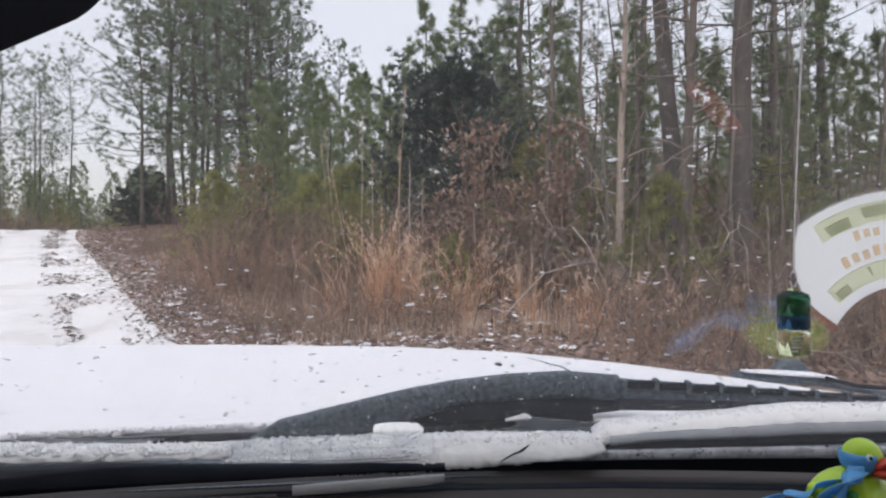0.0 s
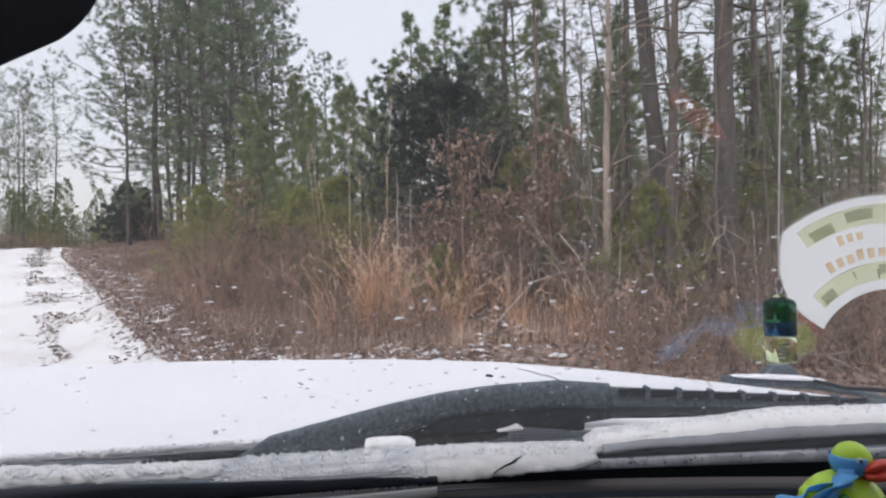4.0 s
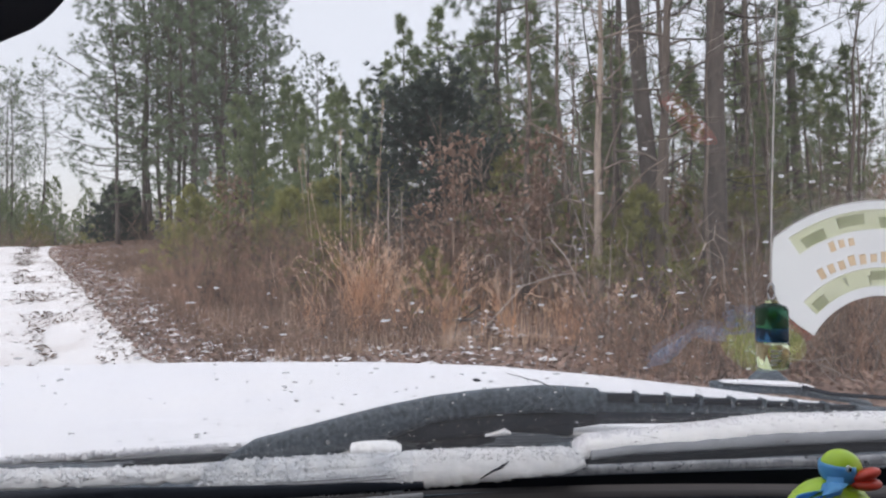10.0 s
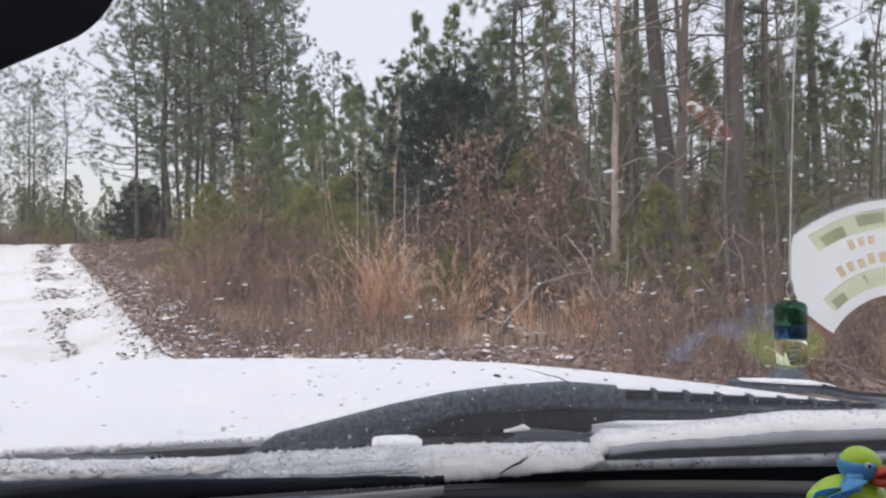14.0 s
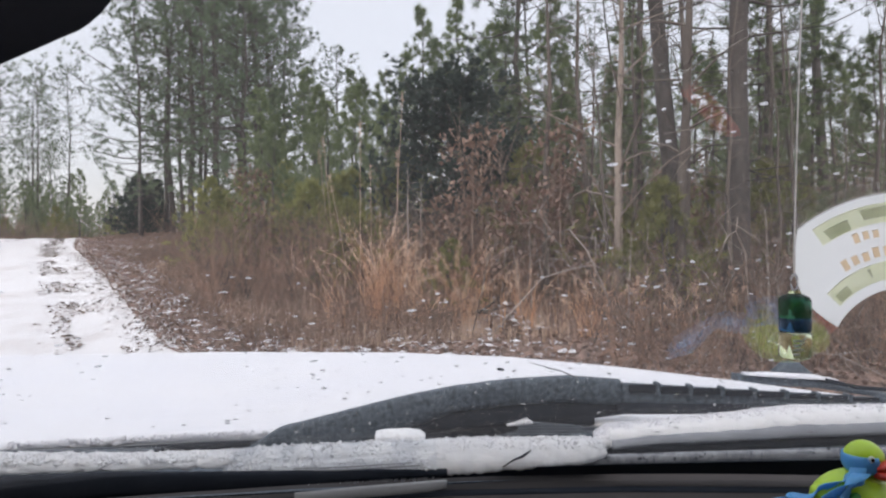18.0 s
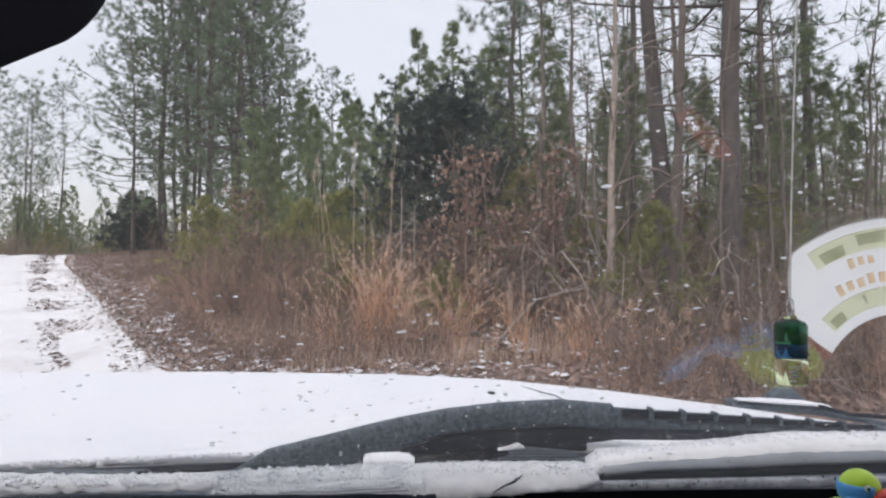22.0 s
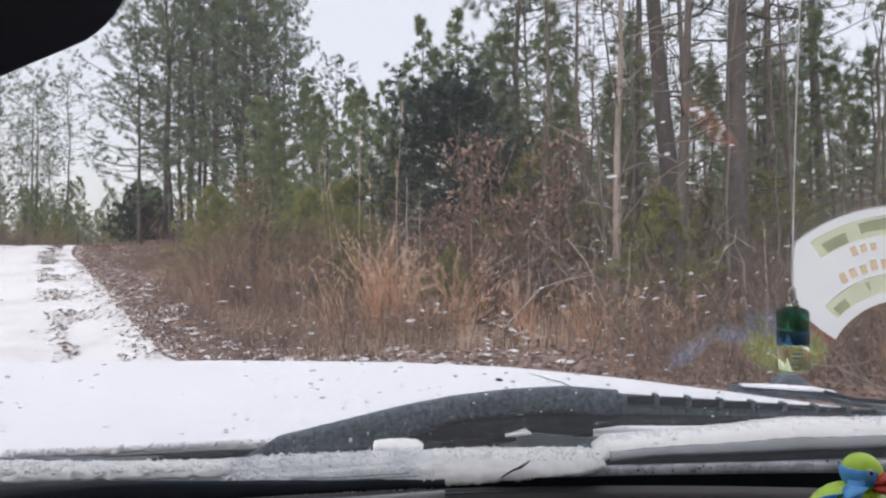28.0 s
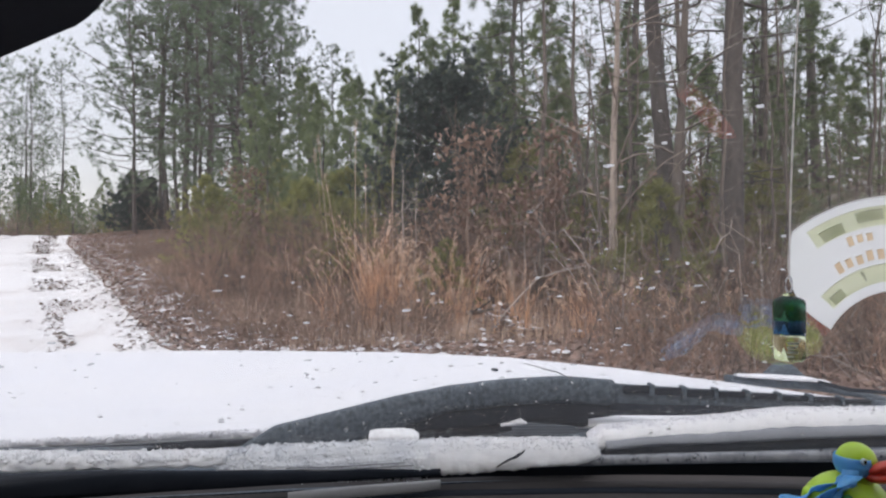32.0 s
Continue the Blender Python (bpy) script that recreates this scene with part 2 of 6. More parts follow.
M_STRING = surface("beige_cord", (0.98, 0.96, 0.93), (0.88, 0.84, 0.80), 0.8, grain=600, patch=300, bump=0.0, deep=0.001, through_light=0.93)
M_FLECK = surface("melting_snow", (0.96, 0.96, 0.98), (0.88, 0.89, 0.92), 0.4, grain=300, patch=80, bump=0.3, deep=0.001, through_light=0.85)
M_HOUSING = surface("matt_navy_housing", (0.125, 0.145, 0.190), (0.14, 0.16, 0.205), 0.8, grain=300, patch=9, bump=0.1, deep=0.001)
M_GLASS = clear("windshield_glass", 3.8, haze=0.012)
M_DROP = liquid("water_drop", (1, 1, 1), 1.33, 0.0)
M_BOTTLE = liquid("clear_bottle_glass", (0.90, 0.99, 0.68), 1.25, 0.02)
M_FILM = surface("wet_glass_film", (0.32, 0.33, 0.36), (0.17, 0.18, 0.20), 0.2, grain=160, patch=40, bump=0.4, deep=0.001, sharp=0.15)
M_GREENLIQ = liquid("green_bottle_glass", (0.05, 0.17, 0.10), 1.3, 0.12)
M_BLUELIQ = liquid("blue_bottle_glass", (0.05, 0.13, 0.26), 1.3, 0.12)


for m in (M_RUBBER, M_DARKPLASTIC, M_DASH, M_HOUSING):
    m.node_tree.nodes["Principled BSDF"].inputs["Specular IOR Level"].default_value = 0.15


# ---- mesh helpers ----
def mesh_object(name, verts, faces, material, parent=None, label="", smooth=True):
    me = bpy.data.meshes.new(name)
    me.from_pydata([tuple(v) for v in verts], [], [tuple(f) for f in faces])
    me.materials.append(material)
    if smooth:
        me.polygons.foreach_set("use_smooth", [True] * len(me.polygons))
    me.update()
    ob = new(name, me)
    if parent:
        ob.parent = parent
    if label:
        tagged(ob, label)
    return ob


def part(name, bm, material, parent=None, label="", smooth=True):
    """One bmesh as one mesh object under a thing or a part."""
    me = bpy.data.meshes.new(name)
    bm.normal_update()
    bm.to_mesh(me)
    bm.free()
    me.materials.append(material)
    me.polygons.foreach_set("use_smooth", [smooth] * len(me.polygons))
    ob = new(name, me)
    if parent:
        ob.parent = parent
    if label:
        tagged(ob, label)
    return ob


def thing(name, label, category, where=(0, 0, 0), group="", kind=""):
    ob = new(name)
    ob.empty_display_size = 0.1
    ob.location = where
    return tagged(ob, label, category, group, kind)


def tubes(paths, sides=5, closed=True):
    """Tapered tubes: paths is a list of (points, radii). Returns verts and faces."""
    verts, faces = [], []
    for pts, rad in paths:
        pts = np.asarray(pts, float)
        k = len(pts)
        tang = np.gradient(pts, axis=0)
        tang /= np.linalg.norm(tang, axis=1)[:, None] + 1e-9
        ref = np.array([0.0, 0.0, 1.0]) if abs(tang[0][2]) < 0.8 else np.array([1.0, 0.0, 0.0])
        side = np.cross(tang, ref)
        side /= np.linalg.norm(side, axis=1)[:, None] + 1e-9
        up = np.cross(side, tang)
        base = len(verts)
        for i in range(k):
            for j in range(sides):
                a = 2 * math.pi * j / sides
                verts.append(pts[i] + rad[i] * (math.cos(a) * side[i] + math.sin(a) * up[i]))
        for i in range(k - 1):
            for j in range(sides):
                a, b = base + i * sides + j, base + i * sides + (j + 1) % sides
                faces.append((a, b, b + sides, a + sides))
        if closed:
            faces.append(tuple(base + j for j in reversed(range(sides))))
            faces.append(tuple(base + (k - 1) * sides + j for j in range(sides)))
    return verts, faces


def loft(stations, thick=0.012, sides=14, square=2.6, lump=0.0, seed=0, fine=1, back=0.0):
    """A solid of rounded cross-section through stations (right, ahead, up, half height); thick is its half depth."""
    st = np.array(stations, float)
    if fine > 1:
        t = np.linspace(0, len(st) - 1, (len(st) - 1) * fine + 1)
        st = np.stack([np.interp(t, range(len(st)), st[:, c]) for c in range(4)], 1)
    k = len(st)
    d = np.gradient(st[:, :2], axis=0)
    d /= np.linalg.norm(d, axis=1)[:, None] + 1e-9
    bm = bmesh.new()
    rings = []
    for i in range(k):
        ring = []
        out = np.array([-d[i][1], d[i][0], 0])
        for j in range(sides):
            a = 2 * math.pi * j / sides
            c, s = math.cos(a), math.sin(a)
            c = math.copysign(abs(c) ** (2 / square), c)
            s = math.copysign(abs(s) ** (2 / square), s)
            th = thick if thick < 1 else st[i][3]
            p = Vector(st[i][:3]) + Vector(out) * (c * th + back * s * st[i][3]) + Vector((0, 0, 1)) * s * st[i][3]
            if lump:
                q = Vector((p.x * 70 + seed, p.y * 70, p.z * 70))
                e = noise.noise(q) * 0.55 + noise.noise(q * 2.3) * 0.45 + noise.noise(q * 5.1) * 0.3
                p += (Vector(out) * c + Vector((0, 0, s))) * e * lump
            ring.append(bm.verts.new(p))
        rings.append(ring)
    for i in range(k - 1):
        for j in range(sides):
            bm.faces.new((rings[i][j], rings[i][(j + 1) % sides], rings[i + 1][(j + 1) % sides], rings[i + 1][j]))
    bm.faces.new(list(reversed(rings[0])))
    bm.faces.new(rings[-1])
    bmesh.ops.recalc_face_normals(bm, faces=bm.faces)
    return bm


def grains(name, centres, radii, material, label, category):
    """Many small faceted grains as one thing of kind stuff."""
    g = (1 + 5 ** 0.5) / 2
    ico = np.array([(-1, g, 0), (1, g, 0), (-1, -g, 0), (1, -g, 0), (0, -1, g), (0, 1, g), (0, -1, -g), (0, 1, -g), (g, 0, -1), (g, 0, 1), (-g, 0, -1), (-g, 0, 1)]) / 1.9
    tri = np.array([(0, 11, 5), (0, 5, 1), (0, 1, 7), (0, 7, 10), (0, 10, 11), (1, 5, 9), (5, 11, 4), (11, 10, 2), (10, 7, 6), (7, 1, 8), (3, 9, 4), (3, 4, 2), (3, 2, 6), (3, 6, 8), (3, 8, 9), (4, 9, 5), (2, 4, 11), (6, 2, 10), (8, 6, 7), (9, 8, 1)])
    n = len(centres)
    c, r = np.asarray(centres, float), np.asarray(radii, float)
    v = c[:, None, :] + ico[None] * r[:, None, None] * rng.uniform(0.6, 1.3, (n, 12, 1)) * rng.uniform(0.7, 1.4, (n, 1, 3))
    f = tri[None] + 12 * np.arange(n)[:, None, None]
    return tagged(mesh_object(name, v.reshape(-1, 3), f.reshape(-1, 3), material, smooth=False), label, category, kind="stuff")


def ball(at, size, seg=20, turn=None):
    bm = bmesh.new()
    bmesh.ops.create_uvsphere(bm, u_segments=seg, v_segments=max(6, seg // 2), radius=1.0)
    m = Matrix.Translation(at) @ (turn or Matrix.Identity(4)) @ Matrix.Diagonal((*size, 1))
    bmesh.ops.transform(bm, matrix=m, verts=bm.verts)
    return bm


def box(lo, hi, bevel=0.004, turn=None):
    bm = bmesh.new()
    bmesh.ops.create_cube(bm, size=1.0)
    lo, hi = Vector(lo), Vector(hi)
    bmesh.ops.transform(bm, matrix=Matrix.Translation((lo + hi) / 2) @ (turn or Matrix.Identity(4)) @ Matrix.Diagonal((*(hi - lo), 1)), verts=bm.verts)
    if bevel:
        bmesh.ops.bevel(bm, geom=list(bm.edges), offset=bevel, segments=2, profile=0.6, affect="EDGES")
    return bm


# ---- the land ----
def rise(x, y):
    """Height of the ground: level round the car, a bank ahead, over a low crest and down behind it."""
    d = y + 0.06 * x
    h = 0.0
    if d > 9.0:
        e = min(d, 34.0) - 9.0
        h = 0.104 * e * (e / (e + 1.2))
    if d > 34.0:
        h -= 0.03 * min(d - 34.0, 60.0)
    side = x - road_right(y)
    if side > 0.3 and y > -5:
        h += 0.22 * min((side - 0.3) / 2.5, 1.0) * min(1.0, max(0.0, (d - 4.0) / 5.0))
    return h


def road_right(y):
    """The right-hand edge of the snowy track."""
    ys = (-60, 0, 4, 10.4, 16, 22.9, 30, 36, 44, 60, 90)
    xs = (26, 2.6, 0.9, -3.75, -7.15, -11.4, -15.8, -18.8, -17.6, -8.0, 12.0)
    return float(np.interp(y, ys, xs))


def road_left(y):
    ys = (-60, -4, 2, 8.1, 13.7, 20.6, 30, 38, 48, 64, 94)
    xs = (17, -1.8, -4.2, -8.0, -11.5, -15.9, -21.2, -24.2, -23.0, -13.4, 6.6)
    return float(np.interp(y, ys, xs))


def spread(lo, hi, n, power):
    t = np.linspace(-1, 1, n)
    s = np.sign(t) * np.abs(t) ** power
    return np.where(s < 0, -s * lo, s * hi)


def ground_sheet():
    xs, ys = spread(-900, 900, 150, 3.2), spread(-700, 1500, 190, 3.2)
    verts = [(x, y, rise(x, y) + 0.05 * noise.noise(Vector((x * 0.7, y * 0.7, 0))) - (0.06 if road_left(y) - 0.4 < x < road_right(y) + 0.4 else 0.0)) for y in ys for x in xs]
    nx = len(xs)
    faces = [(j * nx + i, j * nx + i + 1, (j + 1) * nx + i + 1, (j + 1) * nx + i) for j in range(len(ys) - 1) for i in range(nx - 1)]
    return mesh_object("ground", verts, faces, M_LITTER)


tagged(ground_sheet(), "brown leaf-littered woodland ground on a low bank", "ground", kind="structure")


def road_sheet():
    ys = np.concatenate([np.linspace(-40, 4, 30), np.linspace(4.4, 46, 190), np.linspace(47, 88, 30)])
    cols = 36
    verts = []
    for y in ys:
        a = road_left(y) + 0.25 * noise.noise(Vector((3, y * 0.6, 1)))
        b = road_right(y) + 0.35 * noise.noise(Vector((9, y * 0.5, 2))) + 0.2 * noise.noise(Vector((9, y * 1.9, 2)))
        for i in range(cols):
            f = i / (cols - 1)
            x = a + (b - a) * f
            rut = -0.035 * math.exp(-((f - 0.30) / 0.07) ** 2) - 0.035 * math.exp(-((f - 0.72) / 0.07) ** 2)
            z = rise(x, y) + 0.035 + rut + 0.012 * noise.noise(Vector((x * 2.2, y * 2.2, 4))) - (0.09 if i in (0, cols - 1) else 0)
            verts.append((x, y, z))
    faces = [(j * cols + i, j * cols + i + 1, (j + 1) * cols + i + 1, (j + 1) * cols + i) for j in range(len(ys) - 1) for i in range(cols - 1)]
    return mesh_object("road", verts, faces, M_ROADSNOW)


tagged(road_sheet(), "dirt track under fresh snow with two wheel ruts", "road", kind="structure")

rng = np.random.default_rng(7)


def scatter_leaves(name, spots, size, material, upright=0.5, label="", category="", curl=0.3):
    """Many small folded leaves of four corners, as one thing of kind stuff."""
    n = len(spots)
    spots = np.asarray(spots, float)
    yaw, tip = rng.uniform(0, 2 * math.pi, n), rng.uniform(-upright, upright, n)
    s = size * rng.uniform(0.6, 1.4, n)
    a = np.stack([np.cos(yaw) * np.cos(tip), np.sin(yaw) * np.cos(tip), np.sin(tip)], 1)
    b = np.stack([-np.sin(yaw), np.cos(yaw), rng.uniform(-curl, curl, n)], 1)
    v = np.empty((n, 4, 3))
    v[:, 0] = spots - a * s[:, None]
    v[:, 1] = spots + b * s[:, None] * 0.5
    v[:, 2] = spots + a * s[:, None]
    v[:, 3] = spots - b * s[:, None] * 0.5
    v[:, 1, 2] += s * 0.25
    f = np.arange(4 * n).reshape(n, 4)
    tri = np.concatenate([f[:, (0, 1, 2)], f[:, (0, 2, 3)]])
    ob = mesh_object(name, v.reshape(-1, 3), tri, material, smooth=False)
    if label:
        tagged(ob, label, category, kind="stuff")
    return ob


# leaves on the bank and the road's verge
spots = []
while len(spots) < 38000:
    y = 4.4 + 32 * rng.random() ** 1.7
    x = road_right(y) - 0.5 + abs(rng.normal(0, 5.0))
    if x < y * 0.85 + 1:
        spots.append((x, y, rise(x, y) + 0.03 + 0.05 * rng.random()))
scatter_leaves("leaf_litter", spots, 0.055, M_LEAF, 0.5, "dead reddish-brown leaves strewn over the bank", "leaf litter")

# leaves on both sides of the car
spots = []
while len(spots) < 9000:
    y = rng.uniform(-14, 6)
    x = road_right(y) + abs(rng.normal(0, 3.5)) if rng.random() < 0.5 else road_left(y) - abs(rng.normal(0, 3.5))
    spots.append((x, y, rise(x, y) + 0.03 + 0.04 * rng.random()))
scatter_leaves("leaf_litter", spots, 0.055, M_LEAF, 0.5, "dead brown leaves strewn beside the track", "leaf litter")

# patches of thin snow among the leaves
bm = bmesh.new()
for k in range(260):
    y = 8.5 + 20 * rng.random() ** 1.4
    x = road_right(y) + 0.1 + abs(rng.normal(0, 2.2))
    r = rng.uniform(0.04, 0.13)
    ring = []
    for j in range(10):
        a = 2 * math.pi * j / 10
        q = r * rng.uniform(0.5, 1.3)
        px, py = x + 1.5 * q * math.cos(a), y + q * math.sin(a)
        ring.append(bm.verts.new((px, py, rise(px, py) + 0.035)))
    top = bm.verts.new((x, y, rise(x, y) + 0.07))
    for j in range(10):
        bm.faces.new((ring[j], ring[(j + 1) % 10], top))
tagged(part("snow_patches", bm, M_SNOW), "thin patches of snow lying among dead leaves", "snow", kind="stuff")

spots = []
for k in range(4200):
    y = 8.0 + 24 * rng.random() ** 1.4
    x = road_right(y) - 0.2 + abs(rng.normal(0, 2.6))
    spots.append((x, y, rise(x, y) + 0.055 + 0.05 * rng.random()))
scatter_leaves("snow_flecks", spots, 0.032, M_SNOW, 0.3, "specks of fresh snow caught on dead leaves", "snow")

# clods and leaves that show through the snow along the ruts
spots, clods = [], []
for k in range(4200):
    y = 6.5 + 29 * rng.random() ** 1.3
    f = (0.71 if rng.random() < 0.72 else 0.26) + rng.normal(0, 0.055)
    if noise.noise(Vector((y * 0.55, f * 3, 5))) < -0.12:
        continue
    x = road_left(y) + (road_right(y) - road_left(y)) * f
    spots.append((x, y, rise(x, y) + 0.03 + 0.02 * rng.random()))
for k in range(1500):
    y = 6.5 + 20 * rng.random() ** 1.3
    x = road_right(y) - abs(rng.normal(0, 0.5))
    spots.append((x, y, rise(x, y) + 0.05 + 0.02 * rng.random()))
scatter_leaves("rut_debris", spots, 0.05, M_CLOD, 0.4, "brown leaf scraps and clods showing through the snow in the ruts", "debris")


# ---- trees ----
def tufts(centres, axes, count, length, width, spreadout):
    """Sprays of thin needles round twig ends."""
    n = len(centres)
    c = np.repeat(np.asarray(centres, float), count, axis=0)
    a = np.repeat(np.asarray(axes, float), count, axis=0)
    r = rng.normal(0, 1, (n * count, 3))
    d = a + spreadout * r / np.linalg.norm(r, axis=1)[:, None]
    d /= np.linalg.norm(d, axis=1)[:, None]
    w = np.cross(d, rng.normal(0, 1, (n * count, 3)))
    w /= np.linalg.norm(w, axis=1)[:, None] + 1e-9
    ln = length * rng.uniform(0.6, 1.2, (n * count, 1))
    start = c - d * ln * 0.1 + rng.normal(0, 0.05, (n * count, 3)) * length
    v = np.empty((n * count, 3, 3))
    v[:, 0], v[:, 1], v[:, 2] = start - w * width * 0.5 + d * ln * 0.35, start + d * ln, start + w * width * 0.5 + d * ln * 0.2
    return v.reshape(-1, 3), np.arange(3 * n * count).reshape(-1, 3)


def pine(name, height, crown_from, reach, limbs, label, needle, girth=0.16, lean=0.0, per=4, needles=10, needle_size=0.26, needle_width=0.034, dead=12, cone=False, bark=None, rise_limb=0.25):
    """A pine: bent tapered trunk, limbs in loose whorls, dead stubs below, sprays of needles on the twigs."""
    t = thing(name, label, "tree")
    k = 9
    zs = np.linspace(0, height, k)
    bend = np.cumsum(rng.normal(0, 0.020 * height / k * 3, (k, 2)), axis=0)
    line = np.stack([bend[:, 0] + lean * zs, bend[:, 1], zs], 1)
    line[:, :2] -= line[0, :2]
    line[0, 2] = -0.4
    rad = girth * (1 - 0.86 * (zs / height) ** 0.85)
    rad[0] *= 1.25
    v, f = tubes([(line, rad)], 9)
    mesh_object("trunk", v, f, bark or M_BARK, t)
    where = lambda z: np.array([np.interp(z, zs, line[:, 0]), np.interp(z, zs, line[:, 1]), z])
    paths, cen, axs = [], [], []
    for i in range(limbs):
        g = (i + rng.random()) / limbs
        z = height * (crown_from + (1 - crown_from) * g)
        if cone:
            ln = reach * (1.05 - g) * rng.uniform(0.75, 1.1)
        else:
            ln = reach * (0.35 + 0.9 * math.sin(math.pi * min(1.0, 0.25 + 0.72 * g))) * rng.uniform(0.5, 1.15)
        az = i * 2.4 + rng.normal(0, 0.4)
        slope = rise_limb + 0.5 * g + rng.normal(0, 0.12)
        p0 = where(min(z, height * 0.985))
        out = np.array([math.cos(az), math.sin(az), 0])
        pts = [p0 + out * ln * s + np.array([0, 0, ln * (slope * s - 0.35 * s * (1 - s))]) + rng.normal(0, 0.03 * ln, 3) * (s > 0) for s in (0, 0.35, 0.7, 1.0)]
        r0 = max(0.010, 0.0115 * ln)
        paths.append((pts, [r0, r0 * 0.7, r0 * 0.45, r0 * 0.2]))
        for q in range(per):
            s = rng.uniform(0.4, 1.0) if q else 1.0
            b0 = np.array([np.interp(s, (0, 0.35, 0.7, 1.0), [p[c] for p in pts]) for c in range(3)])
            tw = out * 0.6 + rng.normal(0, 0.7, 3) + np.array([0, 0, 0.4])
            tw /= np.linalg.norm(tw)
            b1 = b0 + tw * ln * rng.uniform(0.12, 0.34)
            if q:
                paths.append(([b0, (b0 + b1) / 2, b1], [r0 * 0.35, r0 * 0.25, r0 * 0.12]))
            cen += [b1, b0 * 0.5 + b1 * 0.5]
            axs += [tw, tw]
    for i in range(dead):
        z = height * rng.uniform(0.12, max(0.2, crown_from))
        az = rng.uniform(0, 6.28)
        ln = reach * rng.uniform(0.25, 0.75)
        out = np.array([math.cos(az), math.sin(az), rng.uniform(-0.25, 0.3)])
        p0 = where(z)
        p1 = p0 + out * ln * 0.6 + rng.normal(0, 0.08, 3)
        paths.append(([p0, p1, p1 + out * ln * 0.4 + rng.normal(0, 0.12, 3)], [0.012, 0.008, 0.003]))
    v, f = tubes(paths, 4, False)
    tagged(mesh_object("limbs", v, f, bark or M_BARK, t), kind="stuff")
    v, f = tufts(cen, axs, needles, needle_size, needle_width, 0.9)
    mesh_object("crown", v, f, needle, t, smooth=False)
    return t


def bare_tree(name, height, label, bark, girth=0.07, forks=26, reach=1.6, leaves=None, leaf_label="", lean=0.0, start=0.25, leaf_count=9, leaf_size=0.06):
    """A leafless hardwood or sapling with forking limbs and twigs; some keep dead leaves."""
    t = thing(name, label, "tree")
    k = 7
    zs = np.linspace(0, height, k)
    bend = np.cumsum(rng.normal(0, 0.05 * height / k, (k, 2)), axis=0)
    line = np.stack([bend[:, 0] + lean * zs, bend[:, 1], zs], 1)
    line[:, :2] -= line[0, :2]
    line[0, 2] = -0.2
    rad = girth * (1 - 0.9 * zs / height)
    v, f = tubes([(line, rad)], 7)
    mesh_object("trunk", v, f, bark, t)
    paths, cen = [], []
    for i in range(forks):
        g = start + (1 - start) * (i + rng.random()) / forks
        z = height * g * 0.98
        p0 = np.array([np.interp(z, zs, line[:, 0]), np.interp(z, zs, line[:, 1]), z])
        az = i * 2.4 + rng.normal(0, 0.5)
        ln = reach * (1.15 - 0.75 * g) * rng.uniform(0.5, 1.2)
        d = np.array([math.cos(az), math.sin(az), rng.uniform(0.05, 0.9)])
        pts = [p0]
        for s in range(4):
            d = d + rng.normal(0, 0.22, 3)
            d /= np.linalg.norm(d)
            pts.append(pts[-1] + d * ln / 4)
        r0 = max(0.006, girth * 0.32 * (1 - g * 0.6))
        paths.append((pts, [r0, r0 * 0.75, r0 * 0.5, r0 * 0.32, r0 * 0.12]))
        for q in range(4):
            s = rng.integers(1, 5)
            e = d * 0.3 + rng.normal(0, 0.8, 3)
            e /= np.linalg.norm(e)
            w = pts[s] + e * ln * rng.uniform(0.15, 0.4)
            paths.append(([pts[s], (pts[s] + w) / 2 + rng.normal(0, 0.03 * ln, 3), w], [r0 * 0.3, r0 * 0.2, r0 * 0.08]))
            cen.append(w)
    v, f = tubes(paths, 4, False)
    tagged(mesh_object("limbs", v, f, bark, t), kind="stuff")
    if leaves:
        spots = np.repeat(np.array(cen), leaf_count, axis=0) + rng.normal(0, 0.09, (len(cen) * leaf_count, 3))
        ob = scatter_leaves("leaves", spots, leaf_size, leaves, 1.3)
        ob.parent = t
        if leaf_label:
            tagged(ob, leaf_label)
    return t


def off_road(x, y):
    return not road_left(y) - 0.8 < x < road_right(y) + 0.8


def stand(tree, x, y, turn, scale=1.0, tall=1.0):
    tip = 1.6 * math.sin(x * 7.3 + y * 3.1), 1.6 * math.sin(x * 2.9 - y * 5.7)
    m = pose(x, y, rise(x, y), *tip, turn) @ Matrix.Diagonal((scale, scale, scale * tall, 1))
    return copy_thing(tree, m)


TALL = "tall pine with bare lower trunk and thin dark green crown"
YOUNGL = "young bushy pine with upturned green branches"
tall = [
    pine("pine_tree", 19, 0.20, 2.5, 66, TALL, M_NEEDLE, 0.15, per=5, needles=22, needle_size=0.34, needle_width=0.027),
    pine("pine_tree", 20, 0.42, 2.5, 54, TALL, M_NEEDLE, 0.17, 0.01, per=5, needles=22, needle_size=0.34, needle_width=0.027),
    pine("pine_tree", 17, 0.26, 2.2, 60, TALL, M_NEEDLE, 0.13, -0.015, per=5, needles=22, needle_size=0.32, needle_width=0.026),
    pine("pine_tree", 18, 0.48, 2.3, 46, TALL, M_NEEDLE, 0.12, 0.02, per=5, needles=12, dead=20, needle_size=0.28, needle_width=0.038),
]
thin = [
    pine("pine_tree", 15, 0.34, 1.5, 44, "slender dark-trunked pine with a small crown", M_NEEDLE, 0.08, 0.01, dead=22, needles=18, needle_width=0.024),
    pine("pine_tree", 14, 0.40, 1.4, 40, "slender dark-trunked pine with a small crown", M_NEEDLE, 0.065, -0.015, dead=26, needles=18, needle_width=0.024),
]
